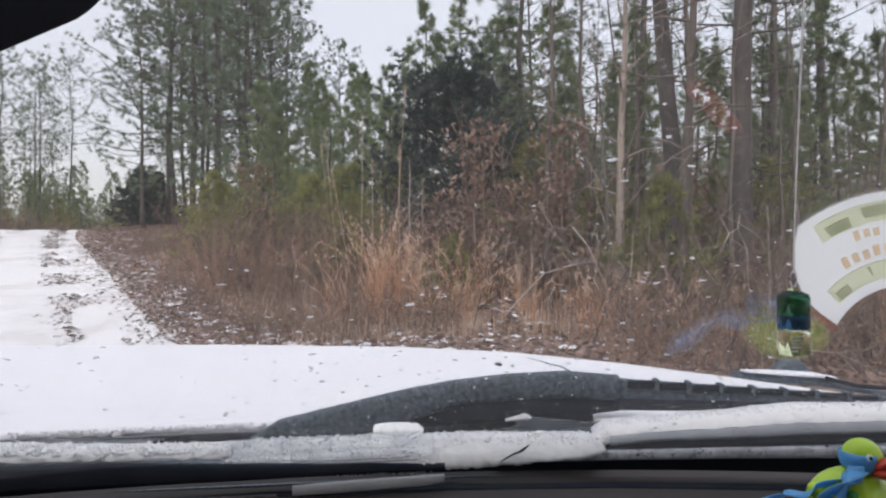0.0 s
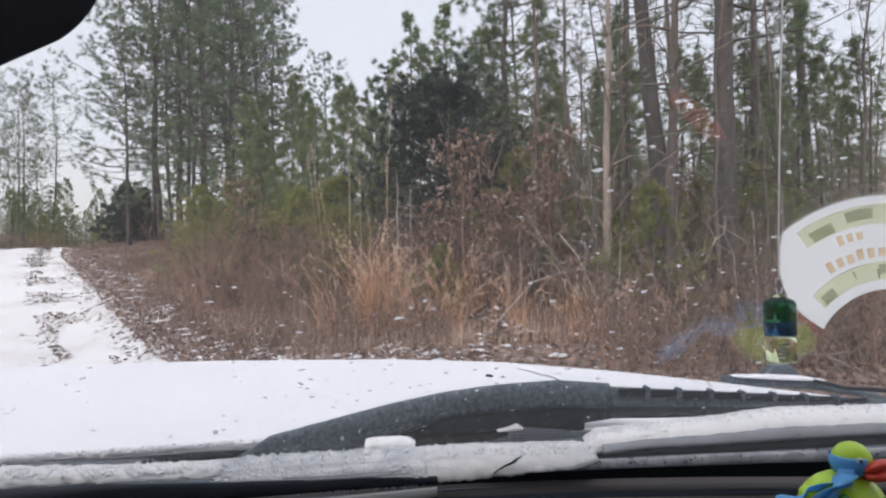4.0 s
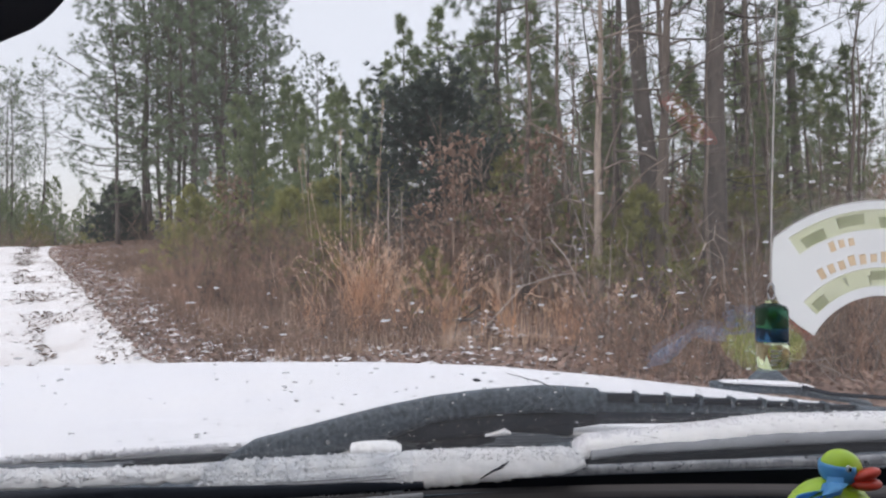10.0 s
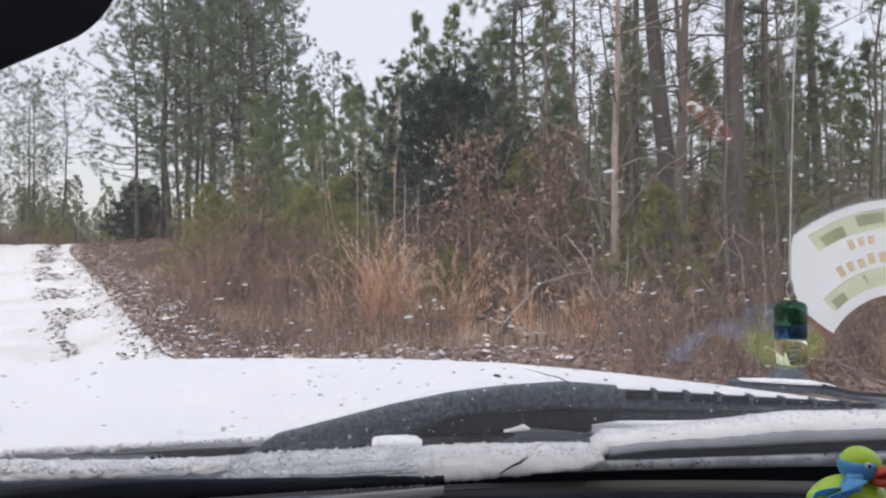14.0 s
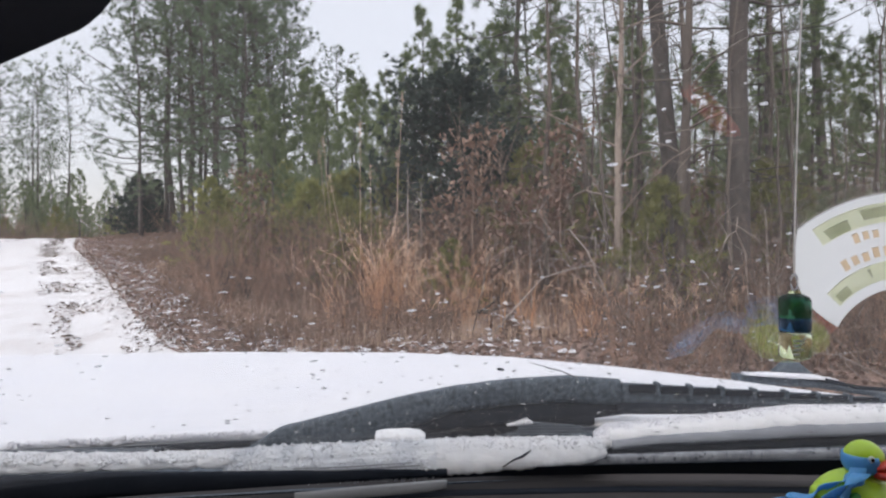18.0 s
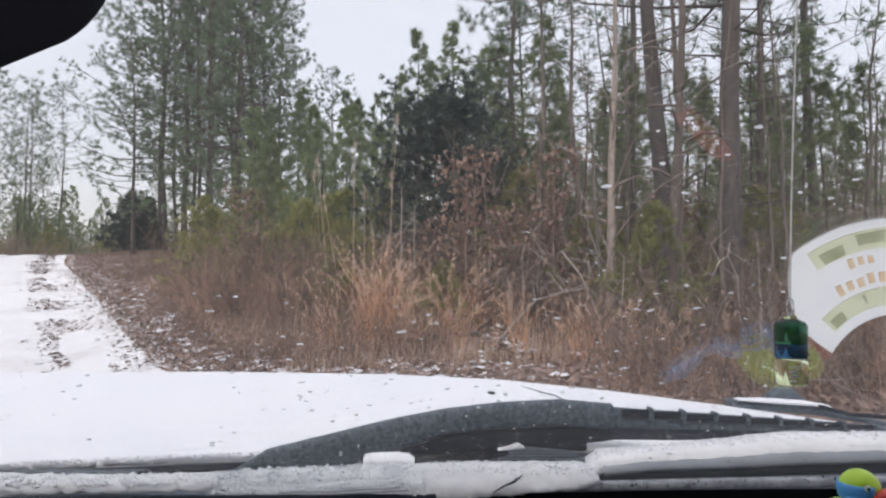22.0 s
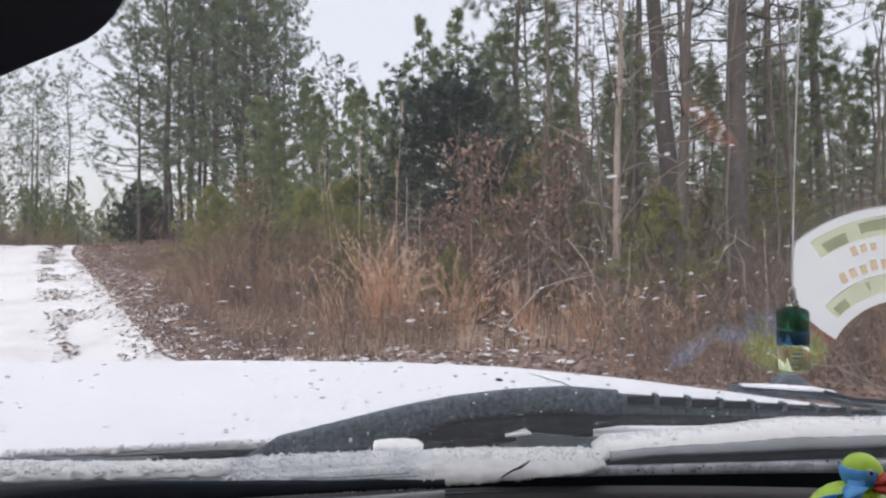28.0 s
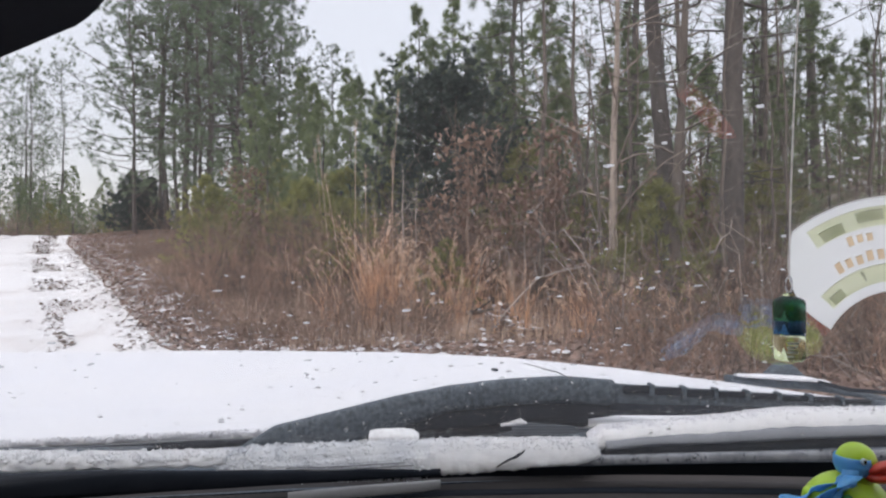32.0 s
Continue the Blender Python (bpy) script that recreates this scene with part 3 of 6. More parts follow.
full = [
    pine("pine_tree", 14, 0.16, 2.9, 74, "broad pine with needled branches low on its trunk", M_NEEDLE, 0.13, 0.012, per=6, needles=20, needle_size=0.32, needle_width=0.028, dead=14, rise_limb=0.15),
    pine("pine_tree", 12.5, 0.20, 2.6, 66, "broad pine with needled branches low on its trunk", M_NEEDLE, 0.12, -0.02, per=6, needles=20, needle_size=0.32, needle_width=0.028, dead=14, rise_limb=0.15),
]
young = [
    pine("young_pine", 7.2, 0.12, 1.55, 46, YOUNGL, M_YOUNG, 0.075, per=4, needles=19, needle_size=0.28, needle_width=0.024, dead=4, cone=True, rise_limb=0.45),
    pine("young_pine", 6.2, 0.08, 1.75, 44, YOUNGL, M_YOUNG, 0.07, per=4, needles=19, needle_size=0.28, needle_width=0.024, dead=3, cone=True, rise_limb=0.4),
    pine("young_pine", 8.2, 0.22, 1.35, 44, YOUNGL, M_YOUNG, 0.08, per=4, needles=19, needle_size=0.27, needle_width=0.023, dead=6, cone=True, rise_limb=0.5),
]
lime = [
    pine("pine_sapling", 2.6, 0.05, 1.15, 30, "low yellow-green pine sapling in the brush", M_LIME, 0.035, per=4, needles=13, needle_size=0.22, needle_width=0.026, dead=0, cone=True, rise_limb=0.5),
    pine("pine_sapling", 2.0, 0.03, 1.2, 28, "low yellow-green pine sapling in the brush", M_LIME, 0.03, per=4, needles=13, needle_size=0.22, needle_width=0.026, dead=0, cone=True, rise_limb=0.4),
]
cedar = pine("cedar_tree", 4.6, 0.02, 1.7, 80, "dense dark green cedar beside the track", M_CEDAR, 0.09, per=7, needles=12, needle_size=0.22, needle_width=0.05, dead=0, cone=True)
red_cedar = pine("cedar_tree", 5.2, 0.03, 1.75, 170, "dense dark green cedar among the bare brush", M_CEDAR, 0.10, per=8, needles=13, needle_size=0.24, needle_width=0.040, dead=0, rise_limb=0.2)
wide = bare_tree("bare_tree", 9.5, "pale leafless hardwood with long drooping bare branches", M_PALEBARK, 0.085, 26, 3.2, start=0.10)
hard = [
    bare_tree("bare_tree", 9.0, "leafless grey hardwood with thin forking branches", M_GREYBARK, 0.075, 30, 1.9),
    bare_tree("bare_tree", 7.0, "leafless grey hardwood with thin forking branches", M_GREYBARK, 0.055, 28, 1.7, lean=0.06),
    bare_tree("bare_tree", 11.0, "leafless grey hardwood with thin forking branches", M_GREYBARK, 0.10, 32, 2.1, lean=-0.03),
]
pale = bare_tree("dead_sapling", 2.6, "bleached dead sapling with pale bare branches", M_PALETWIG, 0.035, 16, 0.9)
oak = [
    bare_tree("oak_sapling", 3.2, "oak sapling that keeps its red-brown dead leaves", M_TWIG, 0.03, 26, 1.1, M_OAKLEAF, start=0.1),
    bare_tree("oak_sapling", 2.4, "oak sapling that keeps its red-brown dead leaves", M_TWIG, 0.025, 24, 1.0, M_OAKLEAF, start=0.05, leaf_count=6),
]
masters = [*tall, *thin, *full, *young, *lime, cedar, red_cedar, wide, *hard, pale, *oak]

# the tall group beyond the bank, with open sky on both sides of it
for i, (x, y, k, s) in enumerate([(-15.0, 37, 2, 1.0), (-14.2, 36, 0, 0.95), (-14.1, 40, 0, 1.0), (-12.9, 35, 0, 1.05), (-12.4, 38, 2, 1.1), (-11.2, 34, 1, 1.15), (-11.3, 39, 0, 1.1),
                                  (-10.4, 37, 2, 1.05), (-10.6, 42, 2, 1.0), (-9.6, 41, 0, 0.85), (-13.2, 44, 0, 1.1), (-16.0, 42, 0, 0.9), (-12.0, 46, 1, 1.0), (-6.6, 45, 2, 0.75)]):
    stand(tall[k], x, y, 67 * i, s)
# the far stand past the crest
for i, (x, y, k, s) in enumerate([(-41.0, 62, 0, 1.0), (-38.5, 64, 2, 1.0), (-36.2, 61, 3, 0.95), (-34.6, 62, 3, 0.98), (-45, 68, 1, 1.05)]):
    stand(tall[k], x, y, 40 + 51 * i, s)
for i in range(22):
    x, y = -44 + 1.25 * i + rng.normal(0, 0.6), rng.uniform(46, 66)
    if x / y < -0.34:
        stand(young[i % 3], x, y, 80 * i, rng.uniform(0.5, 0.85))
for i in range(26):
    x, y = -34 + 0.95 * i, 50 + rng.uniform(-4, 6)
    if off_road(x, y):
        stand(lime[i % 2], x, y, 70 * i, rng.uniform(0.8, 1.3))
for i in range(34):
    stand(young[i % 3], -66 + 1.5 * i + rng.normal(0, 0.7), 74 + rng.uniform(-6, 10), 80 * i, rng.uniform(0.8, 1.25))
for i in range(6):
    stand(tall[i % 4], -72 + 4.8 * i, 84 + rng.uniform(-6, 10), 80 * i, rng.uniform(0.6, 0.85))
stand(cedar, -16.6, 36.5, 0, 1.0, 0.72)
stand(cedar, -15.7, 37.5, 130, 0.9, 0.75)
stand(cedar, -17.8, 40.0, 70, 0.75)
for i in range(34):
    y = rng.uniform(52, 66)
    stand(young[1] if i % 3 else young[0], y * (-0.66 + 0.0078 * i + rng.normal(0, 0.008)), y, 71 * i, rng.uniform(0.5, 0.85))
# broad pines on both sides of the tall group
for i, (x, y, k, s) in enumerate([(-14.4, 32.5, 0, 0.82), (-10.6, 30.5, 0, 0.85), (-8.0, 27.5, 1, 0.85), (3.6, 28.0, 1, 0.95)]):
    stand(full[k], x, y, 83 * i, s)
# a dark cedar, a pale drooping hardwood and its neighbour at the edge of the woods
stand(red_cedar, 0.25, 17.2, 0, 0.92)
stand(red_cedar, 1.3, 18.6, 140, 0.62)
stand(wide, 2.95, 11.3, 40, 0.95)
# young pines between the tall group and the near woods
for i, (x, y, k, s) in enumerate([(-7.9, 31, 0, 0.95), (-6.9, 33, 2, 0.9), (-5.6, 30, 0, 1.05), (-5.0, 27, 1, 1.0), (-4.2, 32, 2, 0.95), (-3.4, 29, 1, 1.1), (-2.6, 33, 0, 1.1), (-1.6, 30, 2, 1.0),
                                  (-0.8, 28, 2, 1.18), (-0.2, 32, 0, 1.25), (0.9, 29, 2, 1.25), (-6.4, 26, 1, 0.8), (-4.4, 24, 1, 0.75), (-2.2, 24.5, 1, 0.85), (0.3, 25, 1, 1.0), (1.6, 27, 0, 1.2), (-8.8, 34, 1, 0.9), (2.4, 24, 0, 1.1)]):
    stand(young[k], x, y, 97 * i, s)
for i, (x, y, k, s) in enumerate([(2.6, 15.5, 1, 0.70), (4.6, 16.5, 0, 0.78), (6.3, 16.0, 1, 0.80), (8.0, 17.5, 2, 0.85), (2.0, 18.5, 1, 0.80), (9.6, 16.5, 1, 0.85), (5.5, 19.5, 0, 1.0), (7.2, 14.2, 1, 0.65), (-3.4, 19.0, 1, 0.75), (-5.6, 21.0, 0, 0.75), (-1.6, 18.2, 1, 0.70), (-2.4, 20.5, 1, 0.85), (-4.6, 18.6, 1, 0.62), (3.2, 18.0, 1, 0.80),
                                  (4.4, 24.5, 0, 0.95), (6.4, 25.5, 1, 1.05), (8.9, 24.5, 0, 1.0), (11.4, 24.0, 1, 1.1), (13.8, 28.0, 0, 1.1), (8.6, 29.5, 1, 1.15), (12.2, 31.5, 0, 1.15), (16.2, 27.0, 1, 1.1), (10.2, 21.0, 1, 0.95), (12.6, 20.0, 0, 0.9)]):
    stand(young[k], x, y, 51 * i, s)
# low yellow-green saplings along the verge
for i, (x, y, s) in enumerate([(-8.6, 25, 1.0), (-7.7, 24, 1.1), (-6.9, 23.5, 1.0), (-6.2, 22.5, 1.15), (-5.3, 21.5, 1.05), (-4.6, 20.8, 1.0), (-5.8, 24.4, 1.2),
                               (-3.0, 20.2, 0.9), (-1.75, 13.2, 0.75), (-2.1, 14.0, 0.6), (0.1, 11.4, 0.5), (-3.3, 22.0, 1.2), (-1.0, 19.5, 1.1), (3.6, 13.5, 0.9), (-9.6, 28.5, 1.0),
                               (-6.7, 18.7, 0.75), (-6.1, 18.4, 0.7), (-4.7, 16.2, 0.62), (-3.7, 15.4, 0.62), (-4.9, 17.2, 0.75),
                               (-2.5, 16.0, 0.7), (-1.95, 13.0, 0.45), (5.6, 14.5, 0.9), (2.0, 16.0, 0.9), (2.9, 13.0, 0.8), (4.4, 13.2, 0.9), (6.6, 13.8, 1.0), (1.2, 14.6, 0.7), (7.6, 15.0, 1.0), (3.3, 12.2, 0.6),
                               (3.35, 10.5, 0.85), (3.6, 10.9, 0.6), (-4.6, 15.6, 0.45), (-2.6, 17.8, 1.3), (-1.0, 17.6, 1.15), (-3.6, 17.9, 1.2), (1.9, 16.2, 1.2)]):
    stand(lime[i % 2], x, y, 61 * i, s)
# the near woods: named trunks first
for i, (x, y, k, s) in enumerate([(2.3, 20.5, 2, 0.95), (4.9, 17.5, 3, 1.0), (8.3, 17.0, 2, 0.95), (11.0, 19.5, 1, 1.0)]):
    stand(tall[k], x, y, 113 * i + 20, s)
dark = pine("dark_pine", 15, 0.42, 2.6, 40, "thick dark pine rising out of the brush", M_NEEDLE, 0.19, -0.035, dead=10, per=5, needles=12)
dark.matrix_basis = pose(4.05, 11.6, rise(4.05, 11.6), 0, 0, 12)
big = pine("big_pine", 17, 0.28, 3.2, 50, "thick near pine with dark furrowed bark", M_NEEDLE, 0.23, 0.0, dead=16, per=5, needles=12)
big.matrix_basis = pose(5.05, 11.9, rise(5.05, 11.9), 0, 0, 0)
# and the woods behind them, thinning to the sky
fill = []
tries = 0
while len(fill) < 50 and tries < 6000:
    tries += 1
    y = rng.uniform(16, 62)
    x = y * rng.uniform(0.07, 0.80)
    if all((x - a) ** 2 + (y - b) ** 2 > (1.5 if x < 0.34 * y else 2.6) ** 2 for a, b in fill):
        fill.append((x, y))
for i, (x, y) in enumerate(fill):
    pick = i % 10
    if pick < 1:
        stand(thin[i % 2], x, y, 43 * i, rng.uniform(0.85, 1.2))
    elif i % 13 == 4:
        stand(tall[(0, 2, 1)[i % 3]], x, y, 43 * i, rng.uniform(0.75, 1.0))
    elif pick < 9:
        stand(young[i % 3], x, y, 43 * i, rng.uniform(0.6, 1.0))
    else:
        stand(hard[i % 3], x, y, 43 * i, rng.uniform(0.9, 1.3))
for i in range(16):
    y = rng.uniform(10.5, 16)
    x = y * rng.uniform(0.12, 0.72)
    stand(hard[i % 3], x, y, 77 * i, rng.uniform(0.55, 1.0))
# behind and beside the car the same woods stand on both sides of the track
for i in range(46):
    y = rng.uniform(-34, 10)
    x = road_left(y) - rng.uniform(5, 26) if i % 2 else road_right(y) + rng.uniform(6, 26)
    if x > 0 and y > 2 and x < 9:
        continue
    stand(tall[i % 4] if i % 3 else young[i % 3], x, y, 31 * i, rng.uniform(0.8, 1.1))
for i in range(14):
    y = rng.uniform(20, 46)
    stand(tall[i % 4], road_left(y) - rng.uniform(9, 24), y, 37 * i, rng.uniform(0.8, 1.0))
# saplings in the brush
for i in range(9):
    y = rng.uniform(11.5, 19)
    x = max(road_right(y) + 3.0, y * rng.uniform(-0.05, 0.75))
    stand(oak[i % 2], x, y, 59 * i, rng.uniform(0.6, 1.1))
for i, (x, y, s) in enumerate([(-4.1, 14.6, 0.85), (-2.2, 13.4, 0.6), (1.2, 12.6, 0.7)]):
    stand(oak[i % 2], x, y, 95 * i, s)
for i, (x, y, s) in enumerate([(-0.75, 13.6, 1.0), (-0.5, 13.9, 0.9), (1.5, 11.6, 0.6), (2.6, 9.6, 0.6), (4.2, 8.8, 0.7)]):
    stand(pale, x, y, 80 * i, s)
for m in masters:
    for o in (*m.children, m):
        bpy.data.objects.remove(o)


# ---- brush, grass and canes ----
def stems(count, place, tall_range, lean, radius, forks):
    paths = []
    for i in range(count):
        x, y = place()
        p = np.array([x, y, rise(x, y) - 0.03])
        h = rng.uniform(*tall_range)
        d = np.array([rng.normal(0, lean), rng.normal(0, lean), 1.0])
        pts = [p]
        for s in range(3):
            d = d + rng.normal(0, 0.20, 3)
            d /= np.linalg.norm(d)
            pts.append(pts[-1] + d * h / 3)
        r = radius * rng.uniform(0.6, 1.5)
        paths.append((pts, [r, r * 0.8, r * 0.55, r * 0.2]))
        for q in range(forks):
            s = rng.integers(1, 4)
            e = d + rng.normal(0, 0.7, 3)
            e /= np.linalg.norm(e)
            w = pts[s] + e * h * rng.uniform(0.2, 0.5)
            paths.append(([pts[s], (pts[s] + w) / 2 + rng.normal(0, 0.04, 3), w], [r * 0.5, r * 0.35, r * 0.15]))
    return tubes(paths, 3, False)


def brush_place():
    while True:
        y = 7.2 + 20 * rng.random() ** 1.5
        x = y * rng.uniform(-0.42, 0.82)
        if x > road_right(y) + 1.6 + 1.2 * rng.random() and not (x < 0.24 * y and y < 11.6):
            return x, y


def clumped(count, loose):
    """Places gathered round a number of root stocks."""
    roots = [brush_place() for i in range(count)]

    def place():
        x, y = roots[rng.integers(count)]
        return x + rng.normal(0, loose), y + rng.normal(0, loose)
    return place


for count, roots, loose, high, lean, r, forks, material, label in (
        (1900, 260, 0.30, (0.4, 1.5), 0.42, 0.0075, 4, M_TWIG, "tangle of bare brown shrub stems and briars"),
        (800, 90, 0.25, (0.5, 1.9), 0.34, 0.0085, 4, M_DARKTWIG, "dark wet shrub stems in the tangle"),
        (1300, 150, 0.28, (0.3, 1.3), 0.50, 0.0065, 5, M_REDTWIG, "reddish bramble stems in the tangle"),
        (260, 60, 0.30, (0.5, 1.7), 0.55, 0.0080, 3, M_PALETWIG, "pale dead stems in the tangle")):
    v, f = stems(count, clumped(roots, loose), high, lean, r, forks)
    tagged(mesh_object("brush", v, f, material), label, "brush", kind="stuff")
# low weeds and shrubs between the thicket and the road's edge
def verge_place():
    y = 9.6 + 16 * rng.random() ** 1.3
    return road_right(y) + 0.5 + 3.6 * rng.random() ** 0.8, y


verge_roots = [verge_place() for i in range(210)]


def verge_clump():
    x, y = verge_roots[rng.integers(len(verge_roots))]
    return x + rng.normal(0, 0.16), y + rng.normal(0, 0.16)


for count, high, r, material, label in ((1500, (0.15, 0.75), 0.0050, M_REDTWIG, "low reddish weeds and shrub shoots on the verge"),
                                        (1100, (0.15, 0.95), 0.0050, M_TWIG, "low brown weeds and shrub shoots on the verge"),
                                        (500, (0.15, 0.8), 0.0050, M_DARKTWIG, "low dark weeds on the verge")):
    v, f = stems(count, verge_clump, high, 0.38, r, 5)
    tagged(mesh_object("verge_weeds", v, f, material), label, "weeds", kind="stuff")
spots = []
for i in range(5200):
    x, y = verge_clump()
    spots.append((x + rng.normal(0, 0.1), y + rng.normal(0, 0.1), rise(x, y) + 0.05 + 0.5 * rng.random() ** 1.6))
scatter_leaves("shrub_leaves", spots, 0.035, M_OAKLEAF, 1.2, "dead brown leaves hanging in the verge weeds", "leaves")


# a thicket of reddish stems behind the grass
def thicket_place():
    y = rng.uniform(12.6, 17.5)
    return y * rng.uniform(-0.36, 0.45), y


for count, high, r, material, label in ((1500, (0.7, 1.65), 0.0075, M_REDTWIG, "thicket of reddish-brown bare stems behind the grass"),
                                        (1000, (0.7, 1.85), 0.0080, M_DARKTWIG, "dark bare stems in the thicket")):
    v, f = stems(count, thicket_place, high, 0.30, r, 5)
    tagged(mesh_object("thicket", v, f, material), label, "brush", kind="stuff")
spots = []
shrub = clumped(150, 0.32)
for i in range(4500):
    x, y = shrub()
    spots.append((x, y, rise(x, y) + 0.1 + 1.1 * rng.random() ** 1.6))
scatter_leaves("shrub_leaves", spots, 0.04, M_OAKLEAF, 1.2, "dead red-brown leaves hanging in the shrubs", "leaves")


def deep_place():
    y = rng.uniform(13, 36)
    return y * rng.uniform(0.0, 0.82), y


v, f = stems(1500, deep_place, (1.2, 3.4), 0.25, 0.012, 5)
tagged(mesh_object("undergrowth", v, f, M_TWIG), "tall leafless undergrowth between the trunks", "undergrowth", kind="stuff")


def left_place():
    y = rng.uniform(25, 44)
    return road_left(y) - 0.6 - abs(rng.normal(0, 5.0)), y


v, f = stems(900, left_place, (0.3, 1.3), 0.35, 0.012, 5)
tagged(mesh_object("far_brush", v, f, M_DARKTWIG), "dark bare brush on the far side of the track", "brush", kind="stuff")
v, f = stems(700, left_place, (0.3, 1.0), 0.4, 0.010, 5)
tagged(mesh_object("far_brush", v, f, M_TWIG), "brown bare brush on the far side of the track", "brush", kind="stuff")


def far_place():
    while True:
        y = rng.uniform(36, 60)
        x = y * rng.uniform(-0.75, -0.18)
        if off_road(x, y):
            return x, y


v, f = stems(900, far_place, (1.0, 2.6), 0.3, 0.02, 4)
tagged(mesh_object("far_brush", v, f, M_TWIG), "brown brush at the foot of the far trees", "brush", kind="stuff")


def blades(centres, per, tall_range, spreadout, width):
    n = len(centres) * per
    c = np.repeat(np.asarray(centres, float), per, axis=0) + np.concatenate([rng.normal(0, spreadout, (n, 2)), np.zeros((n, 1))], 1)
    h = rng.uniform(*tall_range, (n, 1))
    az = rng.uniform(0, 6.28, n)
    out = np.stack([np.cos(az), np.sin(az), np.zeros(n)], 1) * rng.uniform(0.05, 0.45, (n, 1)) * h
    w = np.stack([-np.sin(az), np.cos(az), np.zeros(n)], 1) * width
    up = np.array([0, 0, 1.0])
    v = np.empty((n, 5, 3))
    v[:, 0], v[:, 1] = c - w, c + w
    v[:, 2], v[:, 3] = c + out * 0.35 + up * h * 0.62 + w * 0.7, c + out * 0.35 + up * h * 0.62 - w * 0.7
    v[:, 4] = c + out + up * h * (1 - 0.25 * rng.random((n, 1)))
    k = np.arange(n)[:, None] * 5
    return v.reshape(-1, 3), [tuple(q) for q in np.concatenate([k + np.array([[0, 1, 2, 3]])])] + [tuple(q) for q in (k + np.array([[3, 2, 4]]))]


clumps = []
for i in range(95):
    y = rng.uniform(10.8, 20)
    x = road_right(y) + 2.0 + abs(rng.normal(0, 2.6))
    if x < y * 0.30 and noise.noise(Vector((x * 0.6, y * 0.6, 8))) > -0.05:
        clumps.append((x, y, rise(x, y)))
v, f = blades(clumps, 24, (0.25, 1.05), 0.24, 0.0055)
tagged(mesh_object("dry_grass", v, f, M_GRASS, smooth=False), "dry tawny broomsedge in clumps along the verge", "grass", kind="stuff")
tufty = []
for x, y, n in ((-4.6, 14.6, 3), (-4.2, 14.9, 3), (-3.2, 13.4, 4), (-2.7, 13.2, 4), (-2.3, 12.8, 3), (-0.75, 11.9, 5), (-0.35, 11.7, 5), (0.1, 12.2, 3), (0.9, 11.6, 4), (1.5, 11.9, 4), (2.1, 11.5, 3), (2.9, 11.2, 3), (-0.4, 10.6, 4), (0.35, 10.3, 4), (0.8, 10.1, 5), (1.25, 10.4, 6), (1.6, 10.2, 5), (2.1, 10.0, 6), (2.5, 10.2, 6), (2.9, 9.8, 4), (3.3, 10.1, 3)):
    for q in range(n // 3):
        a, b = x + rng.normal(0, 0.14), y + rng.normal(0, 0.2)
        tufty.append((a, b, rise(a, b)))
v, f = blades(tufty, 5, (0.35, 1.2), 0.12, 0.005)
tagged(mesh_object("straw_tufts", v, f, M_STRAW, smooth=False), "tall pale straw tufts arching out of the verge", "grass", kind="stuff")
low = []
for i in range(1500):
    y = rng.uniform(9.4, 21)
    x = road_right(y) + 1.2 + abs(rng.normal(0, 3.4))
    low.append((x, y, rise(x, y)))
v, f = blades(low, 11, (0.12, 0.45), 0.16, 0.0045)
tagged(mesh_object("short_grass", v, f, M_GRASS, smooth=False), "short dead grass among the leaves", "grass", kind="stuff")
for i, (x, y, h) in enumerate([(-4.15, 18.0, 1.0), (-4.0, 18.3, 0.9), (-2.9, 13.2, 0.95), (-0.35, 11.5, 1.3), (-0.2, 11.7, 1.1), (-0.55, 11.4, 0.9), (1.1, 10.6, 1.0), (1.35, 10.9, 0.8), (-2.4, 15.0, 3.0), (1.9, 12.6, 2.9), (2.2, 12.9, 3.2), (2.9, 12.2, 2.6), (0.9, 12.4, 1.2), (2.6, 9.4, 0.9), (3.0, 9.2, 0.8), (3.5, 9.3, 0.85), (3.9, 8.9, 0.75),
                               (-1.85, 12.2, 3.2), (-1.5, 12.3, 3.5), (-1.25, 12.0, 2.6), (-0.95, 12.4, 4.1), (-0.8, 12.1, 2.9), (-1.65, 12.6, 2.4), (0.75, 12.4, 2.6), (1.1, 12.2, 2.9)]):
    c = thing("dry_cane", "tall dry straw-coloured weed stalk with a feathery head", "plant", (x, y, rise(x, y)), "dry stalks in the verge")
    lean = rng.normal(0, 0.12, 2)
    pts = [np.array([lean[0] * s * h, lean[1] * s * h, h * s]) for s in (0, 0.4, 0.75, 1.0)]
    v, f = tubes([(pts, [0.007, 0.006, 0.005, 0.003])], 5)
    mesh_object("stalk", v, f, M_GRASS, c)
    count = 34 if h < 1.6 else 16
    heads = [pts[3] * (1 - min(0.28, 0.32 / h) * rng.random()) for q in range(count)]
    v, f = tufts(heads, [np.array([lean[0], lean[1], 0.8])] * count, 3, 0.14 if h < 1.6 else 0.09, 0.010, 0.8)
    mesh_object("seed_head", v, f, M_GRASS, c, smooth=False)

